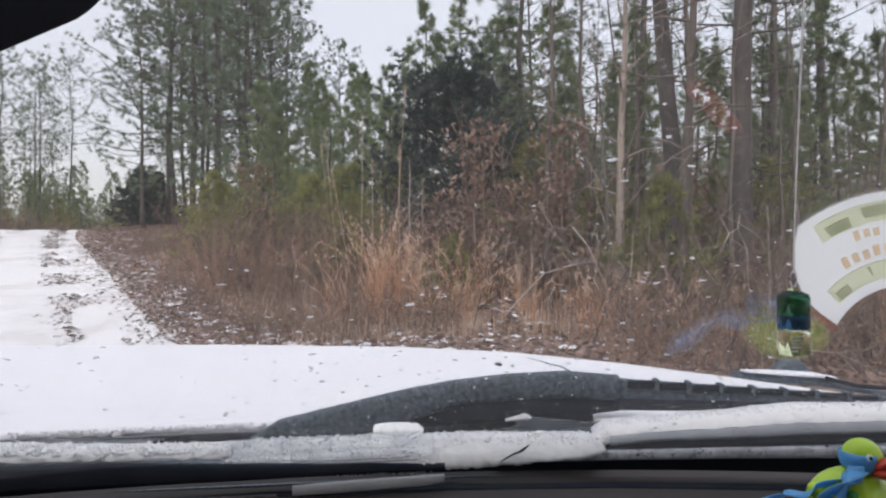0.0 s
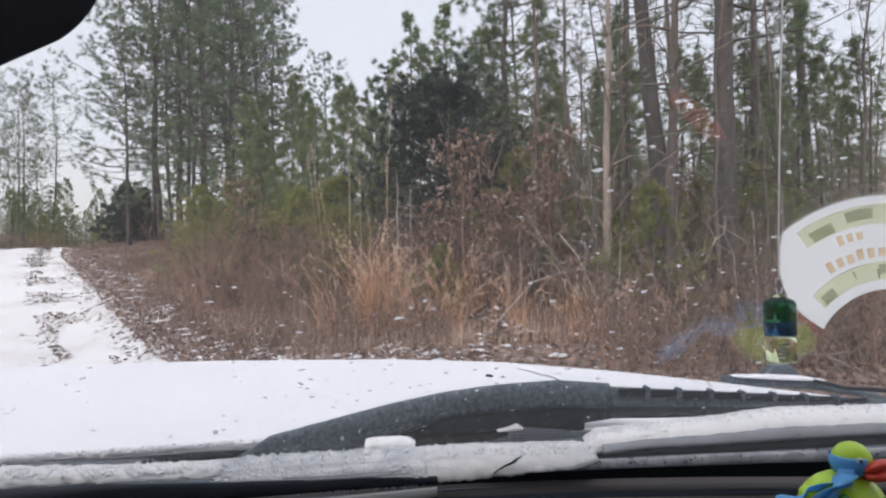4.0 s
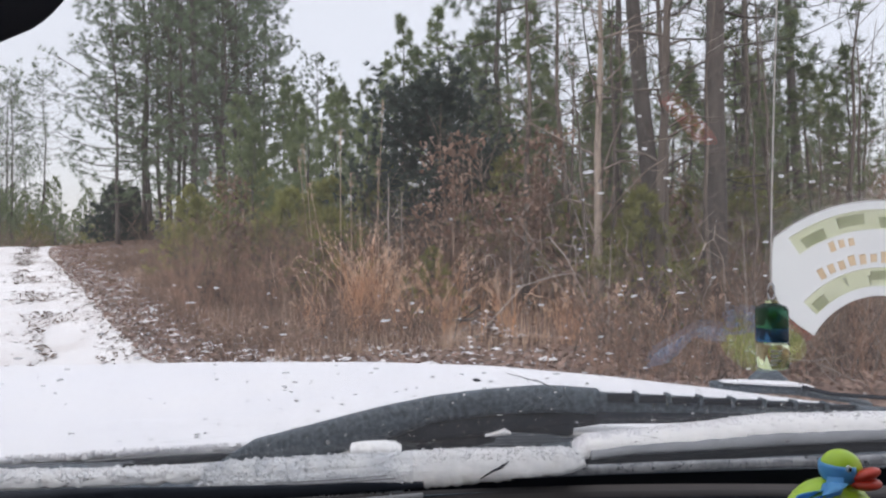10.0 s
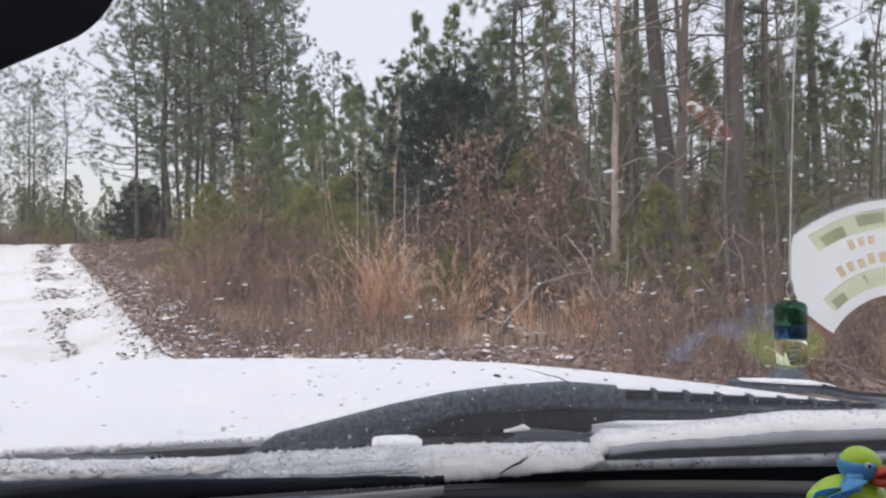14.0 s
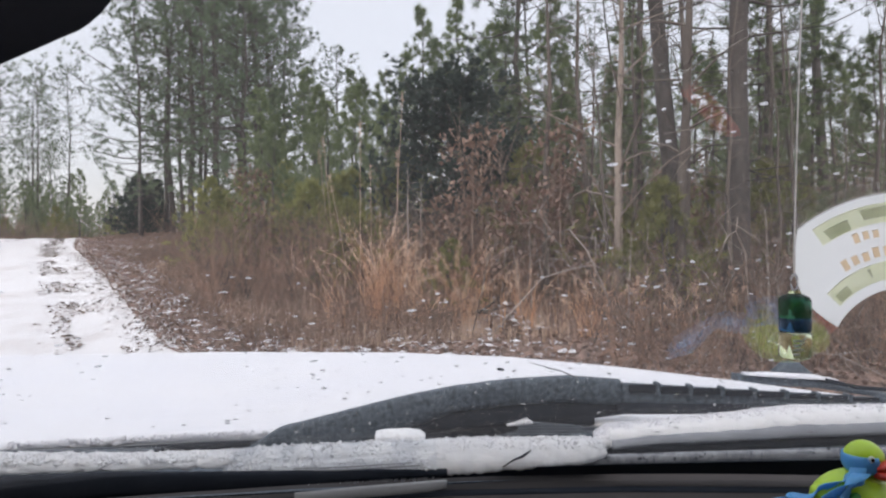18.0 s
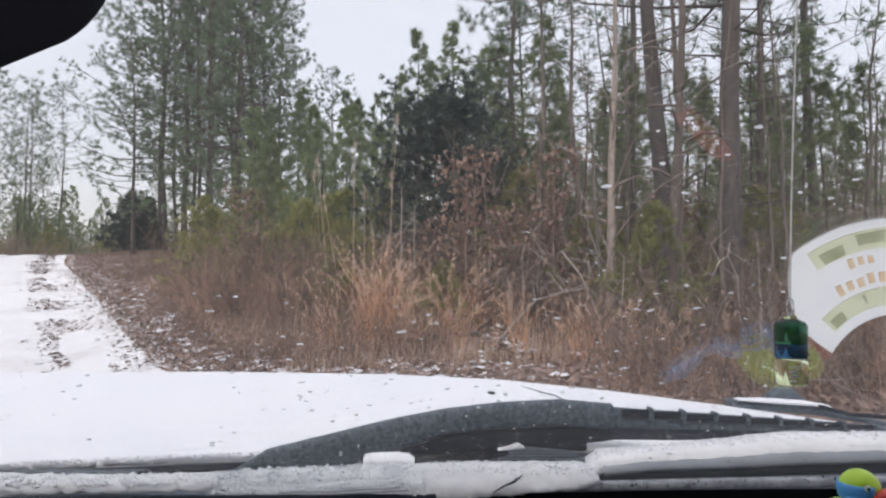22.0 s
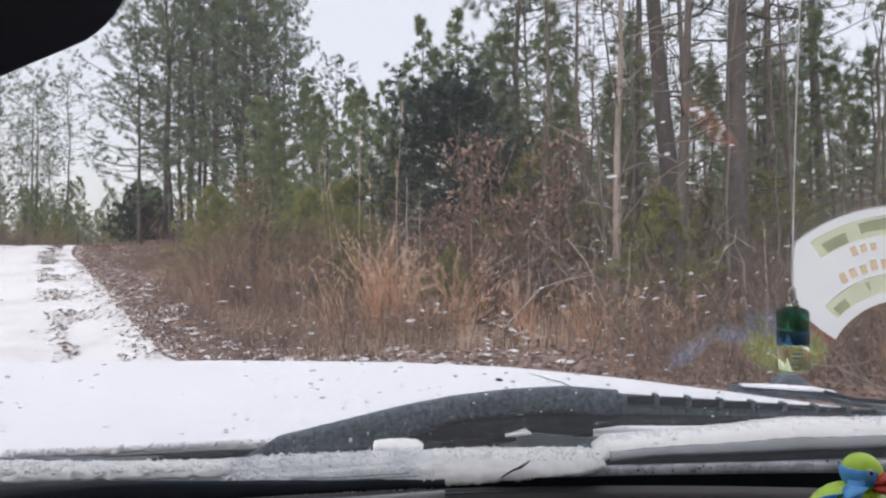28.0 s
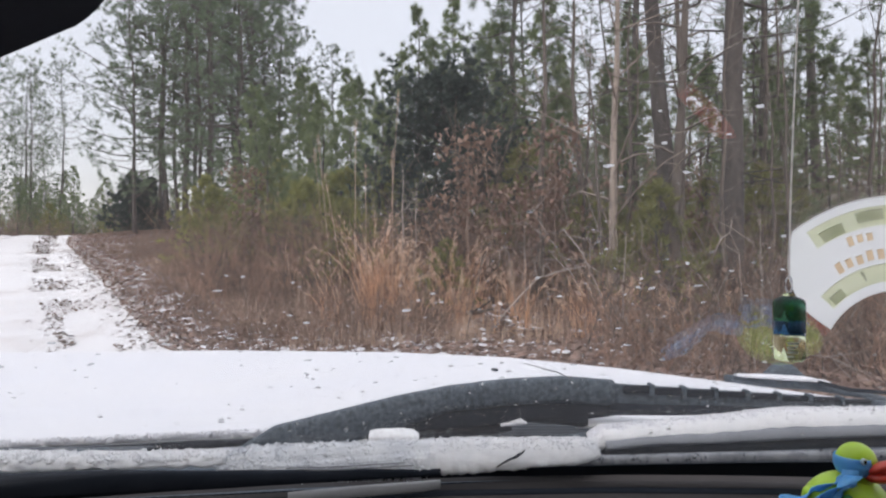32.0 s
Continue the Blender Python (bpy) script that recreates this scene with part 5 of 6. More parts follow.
tagged(part("ice_flecks", bm, M_SNOW, smooth=False), "small flecks of ice stuck to the wiper arm", "snow", kind="stuff")

for x, z, w, h in ((-0.104, 1.2215, 0.0030, 0.0060), (-0.074, 1.2330, 0.0022, 0.0066), (-0.128, 1.2120, 0.0030, 0.0030), (-0.062, 1.2395, 0.0018, 0.0040)):
    bm = ball((x, 0.9335, z), (w, 0.0022, h), 12, pose(0, 0, 0, 0, 12, 0))
    for v in bm.verts:
        v.co += Vector((1, 0, 1)) * 0.0012 * noise.noise(v.co * 420)
    tagged(part("ice_fleck", bm, M_FLECK, smooth=False), "ragged fleck of ice stuck to the wiper arm", "ice")

# black trim at the corner of the hood, with its own strip of snow, and a cable
corner = part("hood_corner_trim", loft([(0.750, 1.76, 1.130, 0.012), (0.83, 1.76, 1.127, 0.014), (0.95, 1.75, 1.120, 0.013), (1.03, 1.73, 1.106, 0.009), (1.12, 1.70, 1.092, 0.005)], 0.03, 12, 2.6, fine=4), M_PLASTIC, car, "black trim at the hood's corner")
part("stalk", loft([(0.850, 1.765, 1.140, 0.010), (0.875, 1.765, 1.152, 0.022), (0.915, 1.765, 1.150, 0.020), (0.945, 1.765, 1.136, 0.008)], 0.02, 12, 2.3, fine=3), M_PLASTIC, corner)
tagged(part("snow_strip", loft([(0.755, 1.725, 1.148, 0.002), (0.83, 1.725, 1.1445, 0.0060), (0.93, 1.725, 1.1385, 0.0060), (0.985, 1.725, 1.132, 0.002)], 0.02, 12, 2.4, 0.002, 5, 10), M_SNOW), "strip of snow on black trim at the hood's corner", "snow")
v, f = tubes([([(0.95, 1.70, 1.135), (1.02, 1.69, 1.118), (1.10, 1.68, 1.113), (1.25, 1.66, 1.105)], [0.005] * 4)], 8)
mesh_object("cable", v, f, M_RUBBER, corner)

# a short dark twig caught in the slush
twig = thing("twig", "short dark twig caught in the wet slush", "twig", (0.084, 0.798, 1.211))
v, f = tubes([([(-0.018, 0, -0.009), (-0.004, 0.002, -0.001), (0.006, 0.001, 0.003), (0.016, 0.003, 0.010)], [0.0007, 0.0013, 0.0016, 0.0008]), ([(0.004, 0.001, 0.002), (0.009, -0.001, 0.009)], [0.0008, 0.0004])], 7)
mesh_object("stem", v, f, M_RUBBER, twig)

# a scrap of dark leaf stuck to the glass
scrap = thing("leaf_scrap", "small dark wet leaf scrap stuck to the windshield", "leaf", on_glass(0.0537, 0.2036, 0.0065))
part("leaf", ball((0, 0, 0), (0.0042, 0.0010, 0.0018), 12, pose(0, 0, 0, -44, 8, 0)), M_RUBBER, scrap)
v, f = tubes([([(0.027, -0.0083, 0.008), (0.045, -0.0026, 0.0025), (0.060, 0.003, -0.003)], [0.0003, 0.0005, 0.0003]), ([(0.046, -0.001, 0.001), (0.060, 0.0016, -0.0016), (0.070, 0.007, -0.007), (0.080, 0.013, -0.0125)], [0.0004, 0.0006, 0.0007, 0.0004])], 6)
mesh_object("stem", v, f, M_TRIM, scrap)

# raindrops on the outside of the glass
bm = bmesh.new()
for i in range(430):
    if i % 3 == 0:
        s, k = rng.uniform(-0.5, 0.5), rng.uniform(0.02, 0.3)
    elif i % 3 == 1:
        s, k = rng.uniform(-0.35, 0.5), abs(rng.normal(0.14, 0.035))
    else:
        s, k = rng.uniform(0.02, 0.45), rng.uniform(0.2, 0.46)
    r = 0.0006 + 0.0010 * rng.random() ** 3
    rings = []
    top = bm.verts.new(on_glass(s, k, 0.0055 + r * 0.55))
    wide = rng.uniform(1.3, 2.2)
    for q, h in ((0.6, 0.42), (1.0, 0.0)):
        rings.append([bm.verts.new(on_glass(s + r * q * wide * math.cos(a * math.pi / 4), k + r * q * math.sin(a * math.pi / 4), 0.0055 + r * h)) for a in range(8)])
    for a in range(8):
        bm.faces.new((top, rings[0][a], rings[0][(a + 1) % 8]))
        bm.faces.new((rings[0][a], rings[1][a], rings[1][(a + 1) % 8], rings[0][(a + 1) % 8]))
    bm.faces.new(list(reversed(rings[1])))
bmesh.ops.recalc_face_normals(bm, faces=bm.faces)
drops = tagged(part("raindrops", bm, M_DROP), "small raindrops beaded on the windshield", "raindrops", kind="stuff")
drops.visible_shadow = False

# flattened flecks of melting snow on the glass
flat, big_r = [], []
for i in range(200):
    if i < 140:
        s, k = rng.uniform(-0.42, 0.32), rng.uniform(0.18, 0.36)
    else:
        s, k = rng.uniform(0.12, 0.46), rng.uniform(0.28, 0.55)
    flat.append((s, k))
    big_r.append(0.0007 + 0.0015 * rng.random() ** 2.2)
bm = bmesh.new()
for (s, k), r in zip(flat, big_r):
    rows = []
    wide, tip = rng.uniform(1.2, 2.2), rng.normal(0, 0.25)
    top = bm.verts.new(on_glass(s, k, 0.0056 + r * 0.5))
    ring = []
    for a in range(9):
        t = 2 * math.pi * a / 9
        q = r * rng.uniform(0.7, 1.2)
        ring.append(bm.verts.new(on_glass(s + q * wide * math.cos(t), k + q * math.sin(t) * 0.8 + tip * q * math.cos(t), 0.0054)))
    for a in range(9):
        bm.faces.new((top, ring[a], ring[(a + 1) % 9]))
bmesh.ops.recalc_face_normals(bm, faces=bm.faces)
tagged(part("snow_flecks", bm, M_FLECK), "tiny melting snow flecks stuck to the windshield", "snow", kind="stuff")

# black border of the glass and its dotted edge
EDGE = lambda s: float(np.interp(s, (-0.9, -0.2, 0.08, 0.3, 0.55, 0.8), (0.006, 0.006, 0.010, 0.019, 0.034, 0.048)))
bm = bmesh.new()
rows = [[(bm.verts.new(on_glass(s, -0.005, out)), bm.verts.new(on_glass(s, EDGE(s), out))) for s in np.linspace(-0.9, 0.79, 60)] for out in (-0.003, -0.001)]
for q, r in enumerate(rows):
    for a, b in zip(r, r[1:]):
        bm.faces.new((a[0], b[0], b[1], a[1]))
bmesh.ops.recalc_face_normals(bm, faces=bm.faces)
part("glass_border", bm, M_RUBBER, car)
bm = bmesh.new()
for i in range(174):
    s = -0.02 + 0.0042 * i
    for a, b in ((EDGE(s), EDGE(s) + 0.0028),):
        c = [on_glass(s + u, w, -0.002) for u, w in ((0, a), (0.002, a), (0.0028, b), (0.0008, b))]
        bm.faces.new([bm.verts.new(p) for p in c])
g = bmesh.ops.extrude_face_region(bm, geom=list(bm.faces))
bmesh.ops.translate(bm, vec=(0, 0.0007, 0.0007), verts=[e for e in g["geom"] if isinstance(e, bmesh.types.BMVert)])
part("dotted_edge", bm, M_RUBBER, car, smooth=False)

# dashboard
bm = bmesh.new()
prof = [(0.835, 1.178), (0.82, 1.1745), (0.70, 1.172), (0.50, 1.168), (0.42, 1.155), (0.38, 1.12), (0.36, 1.02), (0.40, 0.80), (0.84, 0.80)]
rows = []
for x in np.linspace(-0.98, 0.78, 12):
    rows.append([bm.verts.new(Vector((x, 0.09 * x * (y > 0.6) + y - (0.16 * x * x if y > 0.75 else 0.0), z))) for y, z in prof])
n = len(prof)
for i in range(n):
    for a, b in zip(rows, rows[1:]):
        bm.faces.new((a[i], b[i], b[(i + 1) % n], a[(i + 1) % n]))
bm.faces.new(list(reversed(rows[0])))
bm.faces.new(rows[-1])
bmesh.ops.recalc_face_normals(bm, faces=bm.faces)
dash = part("dashboard", bm, M_DASH, car, "dark brown-black vinyl dashboard top", smooth=False)
part("dash_edge", loft([(x, 0.79 + 0.09 * x - 0.2 * x * x, 1.1735, 0.004) for x in (-0.8, -0.6, -0.4, -0.2, 0.0, 0.2, 0.4, 0.6, 0.76)], 0.008, 10, 2.4, fine=3), M_RUBBER, dash)
part("trim_strip", loft([(-0.168, 0.752, 1.1835, 0.0055), (-0.1, 0.760, 1.1865, 0.0062), (-0.02, 0.768, 1.190, 0.0060), (0.0, 0.770, 1.192, 0.0045)], 0.003, 10, 4.0, fine=2), M_TRIM, dash, "pale grey plastic strip at the glass")
part("lower_strip", loft([(-0.60, 0.672, 1.180, 0.0035), (-0.44, 0.690, 1.1815, 0.0045), (-0.30, 0.712, 1.184, 0.0035), (-0.18, 0.73, 1.186, 0.0012)], 0.003, 10, 4.0, fine=2), M_DASH, dash)

# cabin shell, closing the car above, behind and at the sides
def shell(name, lo, hi, bevel, material, label="", under=None):
    bm = box(lo, hi, bevel)
    bmesh.ops.transform(bm, matrix=AXIS, verts=bm.verts)
    return part(name, bm, material, under or car, label)


def roof_skin(name, low, over, grow, material, label):
    """A crowned roof with rounded corners and thickness."""
    bm = bmesh.new()
    sheets = []
    for deep in (0.0, -0.014):
        sheet = []
        for j in range(25):
            v = -1 + 2 * j / 24
            row = []
            for i in range(25):
                u = -1 + 2 * i / 24
                k = 1 / max(1e-6, (abs(u) ** 7 + abs(v) ** 7) ** (1 / 7)) * max(abs(u), abs(v)) if (u or v) else 1.0
                x, y = -0.06 + u * k * (0.93 + grow), -0.70 + v * k * (1.02 + grow)
                row.append(bm.verts.new((x, y, low + over * (1 - max(abs(u), abs(v)) ** 3) + deep)))
            sheet.append(row)
        sheets.append(sheet)
    for q, g in enumerate(sheets):
        for a, b in zip(g, g[1:]):
            for i in range(24):
                c = (a[i], a[i + 1], b[i + 1], b[i])
                bm.faces.new(tuple(reversed(c)) if q else c)
    rim = lambda h: h[0] + [r[-1] for r in h[1:]] + list(reversed(h[-1][:-1])) + [r[0] for r in reversed(h[1:-1])]
    p, q = rim(sheets[0]), rim(sheets[1])
    for i in range(len(p)):
        bm.faces.new((p[i], q[i], q[(i + 1) % len(p)], p[(i + 1) % len(p)]))
    bmesh.ops.recalc_face_normals(bm, faces=bm.faces)
    bmesh.ops.transform(bm, matrix=AXIS, verts=bm.verts)
    return part(name, bm, material, car, label)


roof_skin("roof_lining", 1.668, 0.030, 0.0, M_CLOTH, "grey cloth roof lining")
roof_skin("roof_panel", 1.688, 0.050, 0.04, M_PAINT, "white painted roof")
shell("rear_wall", (-0.96, -1.68, 0.45), (0.86, -1.62, 1.655), 0.02, M_CLOTH)
shell("tailgate", (-1.00, -1.80, 0.45), (0.90, -1.69, 1.67), 0.05, M_PAINT)
for x0, x1 in ((-1.06, -0.99), (0.88, 0.95)):
    shell("door_panel", (x0 + 0.02, -1.60, 0.37), (x1 - 0.02, 0.54, 1.15), 0.012, M_DASH)
    # unseen panel, added to keep low daylight from mirroring in the windshield
    shell("kick_panel", (x0 + 0.012, 0.541, 0.37), (x1 - 0.012, 1.02, 1.13), 0.01, M_DASH)
    shell("door", (x0 - 0.03 if x0 < 0 else x1 - 0.018, -0.46, 0.40), (x0 + 0.018 if x0 < 0 else x1 + 0.03, 0.60, 1.14), 0.016, M_PAINT)
    shell("door", (x0 - 0.03 if x0 < 0 else x1 - 0.018, -1.70, 0.40), (x0 + 0.018 if x0 < 0 else x1 + 0.03, -0.468, 1.14), 0.016, M_PAINT)
    for y0, y1 in ((-0.53, -0.40), (-1.72, -1.52)):
        shell("door_pillar", (x0 + 0.010, y0, 1.13), (x1 - 0.010, y1, 1.675), 0.012, M_CLOTH)
    m = (x0 + x1) / 2
    shell("side_window", (m - 0.002, -1.515, 1.145), (m + 0.002, -0.535, 1.66), 0, M_GLASS).visible_shadow = False
# unseen wall ahead of the footwell, added to block daylight from the front
shell("firewall", (-0.99, 0.955, 0.36), (0.88, 1.0, 1.04), 0.008, M_DASH)
for s in (-0.935, 0.895):
    v, f = tubes([([on_glass(s, k, 0.004) for k in (-0.02, 0.15, 0.35, 0.55, 0.69)], [0.034, 0.030, 0.028, 0.028, 0.028])], 10)
    mesh_object("windshield_pillar", v, f, M_PAINT, car)
shell("cabin_floor", (-1.0, -1.70, 0.36), (0.90, 0.95, 0.40), 0.01, M_DASH)
for x in (-0.98, 0.84):
    for y in (1.30, -1.15):
        def tyre_ring(profile, material, name, under, x=x, y=y):
            bm = bmesh.new()
            rings = [[bm.verts.new((w, r * math.cos(2 * math.pi * j / 36), r * math.sin(2 * math.pi * j / 36))) for j in range(36)] for r, w in profile]
            for a, b in zip(rings, rings[1:]):
                for j in range(36):
                    bm.faces.new((a[j], a[(j + 1) % 36], b[(j + 1) % 36], b[j]))
            bm.faces.new(list(reversed(rings[0])))
            bm.faces.new(rings[-1])
            bmesh.ops.recalc_face_normals(bm, faces=bm.faces)
            bmesh.ops.transform(bm, matrix=AXIS @ Matrix.Translation((x, y, 0.36)), verts=bm.verts)
            return part(name, bm, material, under)
        wheel = tyre_ring([(0.20, -0.10), (0.33, -0.11), (0.37, -0.08), (0.37, 0.08), (0.33, 0.11), (0.20, 0.10)], M_RUBBER, "wheel", car)
        tyre_ring([(0.05, -0.112), (0.20, -0.106), (0.21, 0.0), (0.20, 0.106), (0.05, 0.112)], M_TRIM, "rim", wheel)

# rear-view mirror, whose rounded corner hangs into the view
bm = bmesh.new()
ring_f, ring_b = [], []
for i in range(48):
    a = 2 * math.pi * i / 48
    c, s = math.cos(a), math.sin(a)
    along, over = 0.047 * c + (0.0 if c > 0 else -0.17), 0.047 * s
    x = -0.199 + along * 0.92 - over * 0.392
    z = 1.599 + along * 0.392 + over * 0.92
    ring_f.append(bm.verts.new((x, 0.320, z)))
    ring_b.append(bm.verts.new((-0.285 + (x + 0.285) * 0.80, 0.346, 1.585 + (z - 1.585) * 0.62)))
for i in range(48):
    bm.faces.new((ring_f[i], ring_f[(i + 1) % 48], ring_b[(i + 1) % 48], ring_b[i]))
bm.faces.new(ring_f)
bm.faces.new(list(reversed(ring_b)))
bmesh.ops.recalc_face_normals(bm, faces=bm.faces)
mirror = part("rear_view_mirror", bm, M_HOUSING, car, "black rear-view mirror housing")
part("mirror_stem", loft([(-0.30, 0.350, 1.60, 0.012), (-0.30, 0.37, 1.61, 0.010)], 0.01, 10, 2.0), M_RUBBER, mirror)

# arched printed card on the glass
CX, CZ, CY = 0.338, 1.3676, 0.50


def against_glass(x, z, out):
    """Where the sight line from the seat through (x, CY, z) meets the inner face of the glass."""
    u, w, d = x / CY, (z - EYE) / CY, 0.5
    for i in range(8):
        foot = 0.81 + 0.09 * u * d - 0.2 * (u * d) ** 2
        d = (math.tan(RAKE) * foot + 1.191 - EYE) / (math.tan(RAKE) + w)
    n = Vector((0, math.sin(RAKE), math.cos(RAKE)))
    return Vector((u * d, d, EYE + w * d)) + n * out


def arc_piece(r0, r1, a0, a1, out, slant=0.0, steps=18, thick=0.0012, bulge=0.0, rows=1):
    bm = bmesh.new()
    sheets = []
    for deep in (0.0, thick):
        sheet = []
        for j in range(rows + 1):
            rr = r1 + (r0 - r1) * j / rows
            g = (0.128 - rr) / 0.07
            row = []
            for i in range(steps + 1):
                e = 1 - i / steps
                a = radians(a0 + (a1 - a0) * i / steps + e * (slant * g + bulge * math.sin(math.pi * g)))
                row.append(bm.verts.new(against_glass(CX + rr * math.cos(a), CZ + rr * math.sin(a), -0.002 - out + deep)))
            sheet.append(row)
        sheets.append(sheet)
    f, b = sheets
    for j in range(rows):
        for i in range(steps):
            bm.faces.new((f[j][i], f[j][i + 1], f[j + 1][i + 1], f[j + 1][i]))
            bm.faces.new((b[j][i + 1], b[j][i], b[j + 1][i], b[j + 1][i + 1]))
    rim = lambda h: h[0] + [r[-1] for r in h[1:]] + list(reversed(h[-1][:-1])) + [r[0] for r in reversed(h[1:-1])]
    p, q = rim(f), rim(b)
    for i in range(len(p)):
        bm.faces.new((p[i], q[i], q[(i + 1) % len(p)], p[(i + 1) % len(p)]))
    bmesh.ops.recalc_face_normals(bm, faces=bm.faces)
    return bm


card = part("windshield_card", arc_piece(0.058, 0.128, 128, 40, 0.0, 22, 24, 0.0012, 6.0, 10), M_CARD, car, "white arched card with olive camouflage borders and orange lettering", smooth=False)
for r0, r1, a_from in ((0.108, 0.122, 124), (0.066, 0.079, 137)):
    part("border", arc_piece(r0, r1, a_from, 44, 0.0008, 0, 24, 0.0006), M_CAMOLIGHT, card, smooth=False)
    a, i = a_from - 2, 0
    while a > 48:
        w = rng.uniform(6, 11) * (0.122 / r1) ** 0.6
        sh = rng.uniform(0.0, 0.004)
        part("camo_patch", arc_piece(r0 + 0.0012 + sh * (i % 2), r1 - 0.005 + sh * (i % 2), a, a - w, 0.0014, rng.uniform(-14, 10), 5, 0.0004), M_CAMO, card, smooth=False)
        a -= w + rng.uniform(3, 6)
        i += 1
for r0, r1, a0, n, step in ((0.098, 0.105, 112, 3, 4.2), (0.083, 0.091, 122, 9, 5.4)):
    for i in range(n):
        part("print_bar", arc_piece(r0 + 0.0006 * (i % 2), r1 - 0.0008 * (i % 3), a0 - step * i, a0 - step * i - step * 0.6, 0.0010, 0, 2, 0.0004), M_ORANGE, card, smooth=False)

# hanging scent bottle on its cord
bottle = thing("scent_bottle", "small green and blue scent bottle hanging on a beige cord", "air freshener", (0.2055, 0.40, 1.4025))
bottle.scale = (0.94, 0.94, 1.0)


def turned(profile, material, name, parent, label="", seg=28):
    bm = bmesh.new()
    rings = [[bm.verts.new((r * math.cos(2 * math.pi * j / seg), r * math.sin(2 * math.pi * j / seg), z)) for j in range(seg)] for r, z in profile]
    for a, b in zip(rings, rings[1:]):
        for j in range(seg):
            bm.faces.new((a[j], a[(j + 1) % seg], b[(j + 1) % seg], b[j]))
    bm.faces.new(list(reversed(rings[0])))
    bm.faces.new(rings[-1])
    bmesh.ops.recalc_face_normals(bm, faces=bm.faces)
    return part(name, bm, material, parent, label)


turned([(0.0080, -0.0145), (0.0094, -0.0135), (0.0096, 0.0), (0.0092, 0.001)], M_BOTTLE, "clear_base", bottle, "clear lower half with pale green liquid")
turned([(0.0092, 0.0012), (0.0096, 0.002), (0.0096, 0.0085), (0.0095, 0.009)], M_BLUELIQ, "blue_band", bottle)
turned([(0.0095, 0.0091), (0.0096, 0.010), (0.0096, 0.0195), (0.0085, 0.0215), (0.0040, 0.0235)], M_GREENLIQ, "green_cap", bottle)
turned([(0.0040, 0.0236), (0.0034, 0.0250), (0.0016, 0.0256)], M_BOTTLE, "neck", bottle, "clear glass neck")
ring = [(0.0022 * math.sin(q), 0, 0.0302 - 0.0048 * math.cos(q)) for q in np.linspace(0, 2 * math.pi, 17)]
v, f = tubes([(ring, [0.0006] * 17)], 7)
mesh_object("clear_loop", v, f, M_FLECK, bottle, "clear plastic loop")
for i, (z, w) in enumerate([(-0.0035, 0.0046), (-0.0062, 0.0030), (-0.0088, 0.0042), (-0.0112, 0.0026)]):
    part("label_bar", box((-0.0060, -0.0101, z - 0.0005), (-0.0060 + w * 1.5, -0.0094, z + 0.0005), 0.0002), M_FLECK, bottle)
for turn in (0.0, math.pi / 2):
    bm = bmesh.new()
    rows = []
    for i in range(70):
        q = i / 69
        c = Vector((0.010 * q ** 1.3, 0, 0.0335 + 0.221 * q))
        w = Vector((math.cos(26 * q + turn), math.sin(26 * q + turn), 0)) * 0.00060
        rows.append((bm.verts.new(c - w), bm.verts.new(c + w)))
    for a, b in zip(rows, rows[1:]):
        bm.faces.new((a[0], a[1], b[1], b[0]))
    part("strand", bm, M_STRING, bottle, "twisted beige cord")

# toy duck with a blue ribbon mask on the dashboard
duck = thing("toy_duck", "lime green rubber duck with red beak and blue ribbon mask", "toy", (0.396, 0.646, 1.1755))
duck.scale = (0.98, 0.98, 0.98)
part("body", ball((-0.008, 0.004, 0.0320), (0.042, 0.034, 0.0375), 32), M_LIMEDUCK, duck)
part("tail", ball((-0.040, 0, 0.046), (0.013, 0.011, 0.009), 18, pose(0, 0, 0, 0, 35, 0)), M_LIMEDUCK, duck)
head = part("head", ball((0.0, 0, 0.0805), (0.0182, 0.0180, 0.0180), 32), M_LIMEDUCK, duck)
part("neck", ball((0.0, 0, 0.062), (0.0155, 0.0150, 0.0100), 24), M_LIMEDUCK, duck)
part("beak_upper", ball((0.0135, -0.0165, 0.0785), (0.0135, 0.0140, 0.0058), 24, pose(0, 0, 0, 0, -30, -52)), M_REDBEAK, head)
part("beak_lower", ball((0.0130, -0.0170, 0.0705), (0.0135, 0.0135, 0.0060), 24, pose(0, 0, 0, 0, -8, -52)), M_REDBEAK, head)
part("eye", ball((-0.0040, -0.0182, 0.0850), (0.0030, 0.0022, 0.0036), 12), M_CARD, head, "white eye")
part("pupil", ball((-0.0037, -0.0202, 0.0850), (0.0016, 0.0012, 0.0020), 10), M_BLACK, head)
bm = ball((0.0, 0, 0.0805), (0.0192, 0.0190, 0.0190), 40)
gone = [v for v in bm.verts if not (-0.0115 < v.co.z - 0.0805 < 0.0085 and v.co.x < 0.004)]
bmesh.ops.delete(bm, geom=gone, context="VERTS")
g = bmesh.ops.extrude_face_region(bm, geom=list(bm.faces))
bmesh.ops.scale(bm, vec=(1.04, 1.04, 1.0), verts=[e for e in g["geom"] if isinstance(e, bmesh.types.BMVert)])
part("mask", bm, M_BLUE, head, "blue cloth mask")
for x, y, z in ((-0.014, -0.0310, 0.042), (0.022, -0.0290, 0.046), (0.005, -0.0345, 0.036), (-0.024, -0.0255, 0.052)):
    part("spot", ball((x, y, z), (0.0055, 0.0030, 0.0048), 14), M_GREENDUCK, duck)


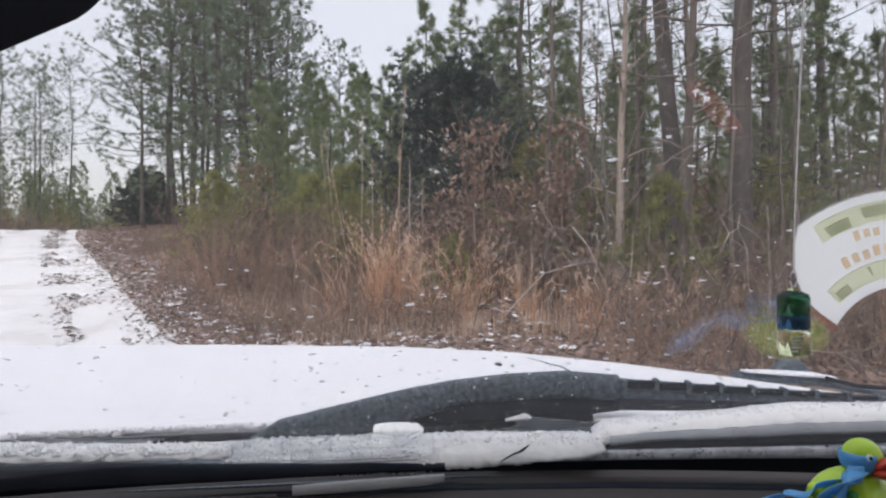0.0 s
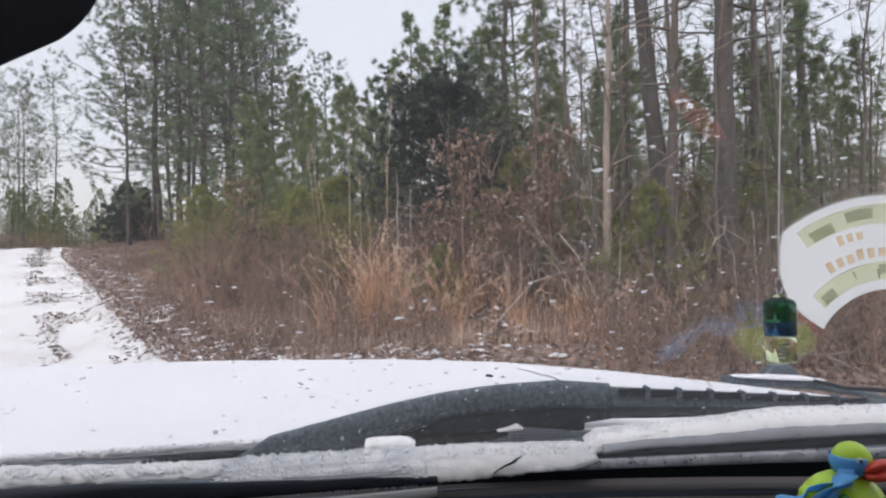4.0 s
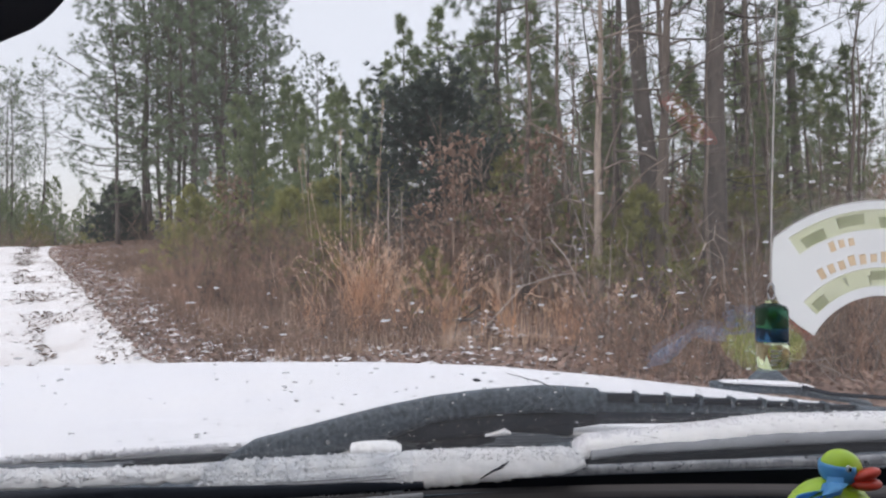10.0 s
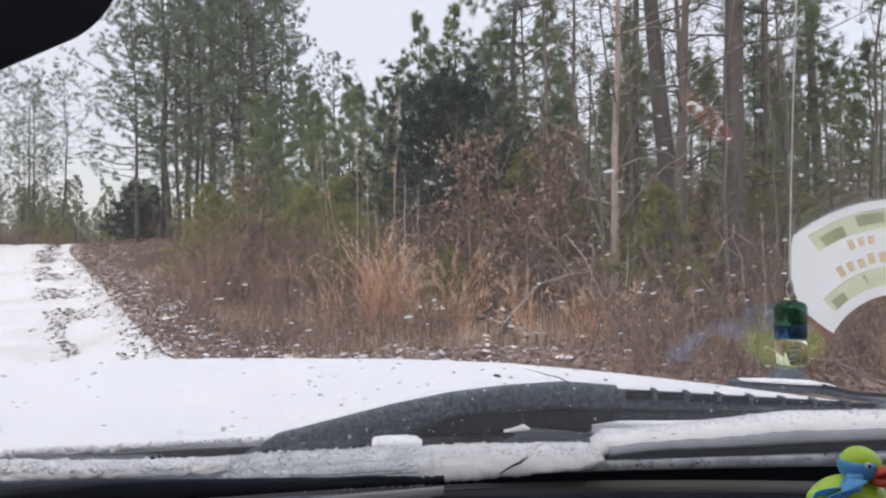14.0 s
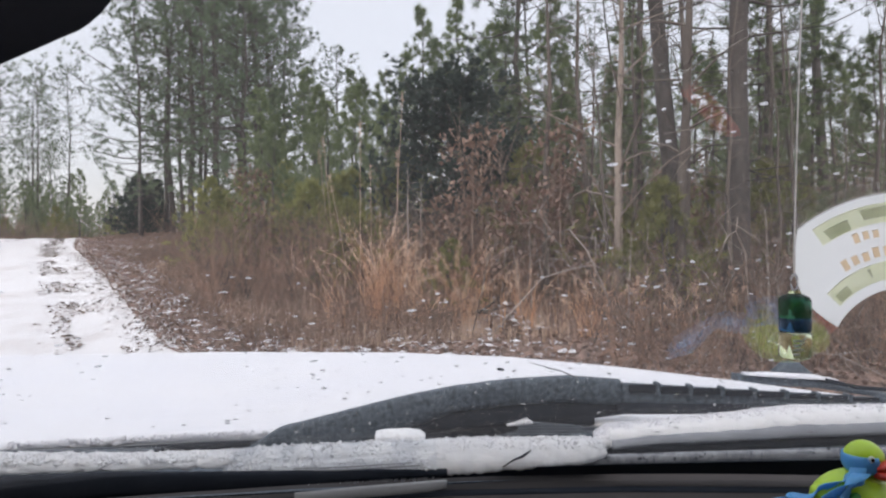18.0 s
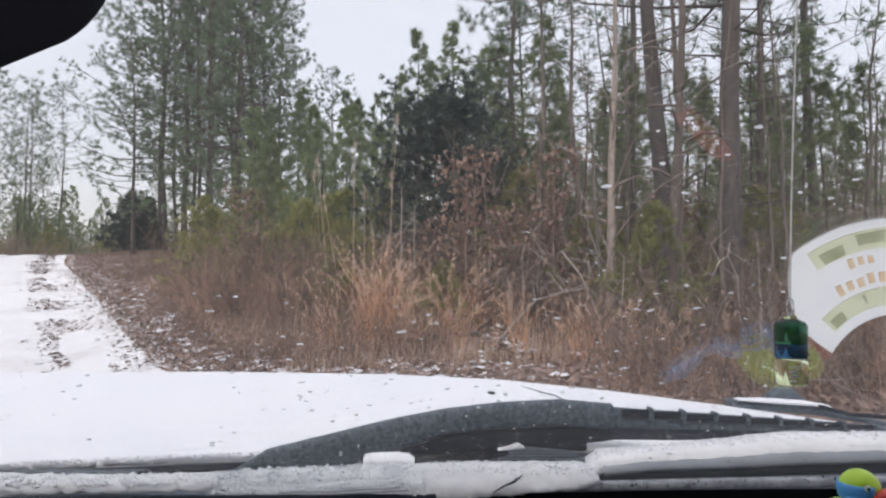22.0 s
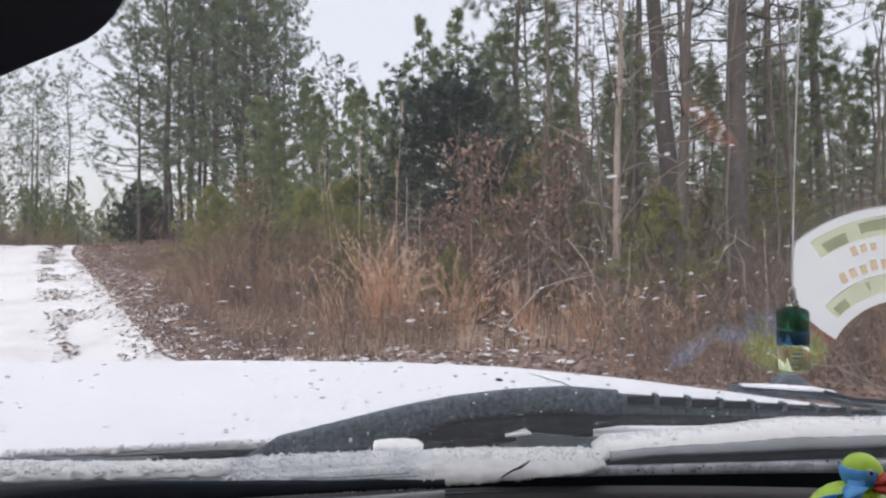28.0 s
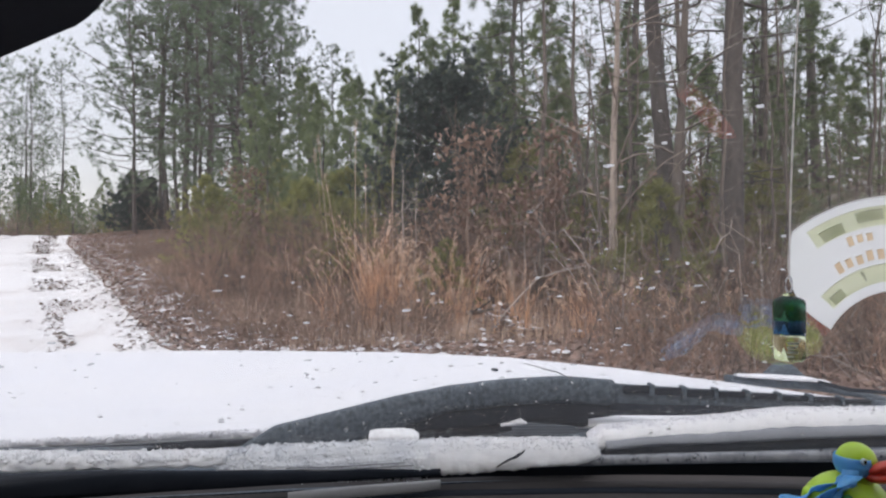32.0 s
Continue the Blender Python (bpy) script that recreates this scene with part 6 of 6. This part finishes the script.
def ribbon(pts, width, name, parent, tip=None):
    """A flat ribbon through pts, with thickness, that twists as it goes."""
    pts = np.array(pts, float)
    t = np.linspace(0, len(pts) - 1, (len(pts) - 1) * 6 + 1)
    p = np.stack([np.interp(t, range(len(pts)), pts[:, c]) for c in range(3)], 1)
    k = np.array([1, 2, 3, 2, 1]) / 9
    q = p.copy()
    for c in range(3):
        q[2:-2, c] = np.convolve(p[:, c], k, "valid")
    bm = bmesh.new()
    rows = []
    for i in range(len(q)):
        d = q[min(i + 1, len(q) - 1)] - q[max(i - 1, 0)]
        d /= np.linalg.norm(d) + 1e-9
        tw = 1.2 + 0.5 * math.sin(i * 0.3)
        w = np.cross(d, np.array([0.2, math.cos(tw), math.sin(tw)]))
        w /= np.linalg.norm(w) + 1e-9
        nn = np.cross(d, w) * 0.0005
        h = width * (1.0 if i < len(q) - 6 else (len(q) - i) / 6 + 0.1) / 2
        rows.append([bm.verts.new(q[i] + w * h + nn), bm.verts.new(q[i] - w * h + nn), bm.verts.new(q[i] - w * h - nn), bm.verts.new(q[i] + w * h - nn)])
    for a, b in zip(rows, rows[1:]):
        for j in range(4):
            bm.faces.new((a[j], a[(j + 1) % 4], b[(j + 1) % 4], b[j]))
    bmesh.ops.recalc_face_normals(bm, faces=bm.faces)
    return part(name, bm, M_BLUE, parent)


ribbon([(-0.014, -0.014, 0.076), (-0.019, -0.020, 0.068), (-0.027, -0.025, 0.061), (-0.037, -0.028, 0.050), (-0.046, -0.03, 0.038)], 0.014, "ribbon", duck)
ribbon([(-0.010, -0.016, 0.070), (-0.022, -0.014, 0.068), (-0.034, -0.010, 0.058), (-0.046, -0.004, 0.050), (-0.060, -0.004, 0.045), (-0.076, -0.006, 0.047), (-0.088, -0.001, 0.037), (-0.098, 0.012, 0.028), (-0.112, 0.026, 0.020), (-0.130, 0.042, 0.012)], 0.017, "ribbon", duck)
ribbon([(-0.012, -0.020, 0.072), (-0.024, -0.028, 0.072), (-0.038, -0.030, 0.062), (-0.050, -0.024, 0.050), (-0.042, -0.014, 0.044), (-0.028, -0.012, 0.046)], 0.012, "ribbon", duck)

# a red strap lying at the near edge of the dashboard, seen only as a reflection in the glass
strap = thing("red_strap", "short red woven strap lying on the dashboard", "strap", (0.352, 0.392, 1.136))
part("webbing", loft([(-0.03, -0.035, 0.008, 0.006), (-0.01, -0.01, 0.012, 0.009), (0.012, 0.02, 0.010, 0.008), (0.02, 0.04, 0.008, 0.006)], 0.012, 12, 2.6, fine=3), M_REDBEAK, strap)
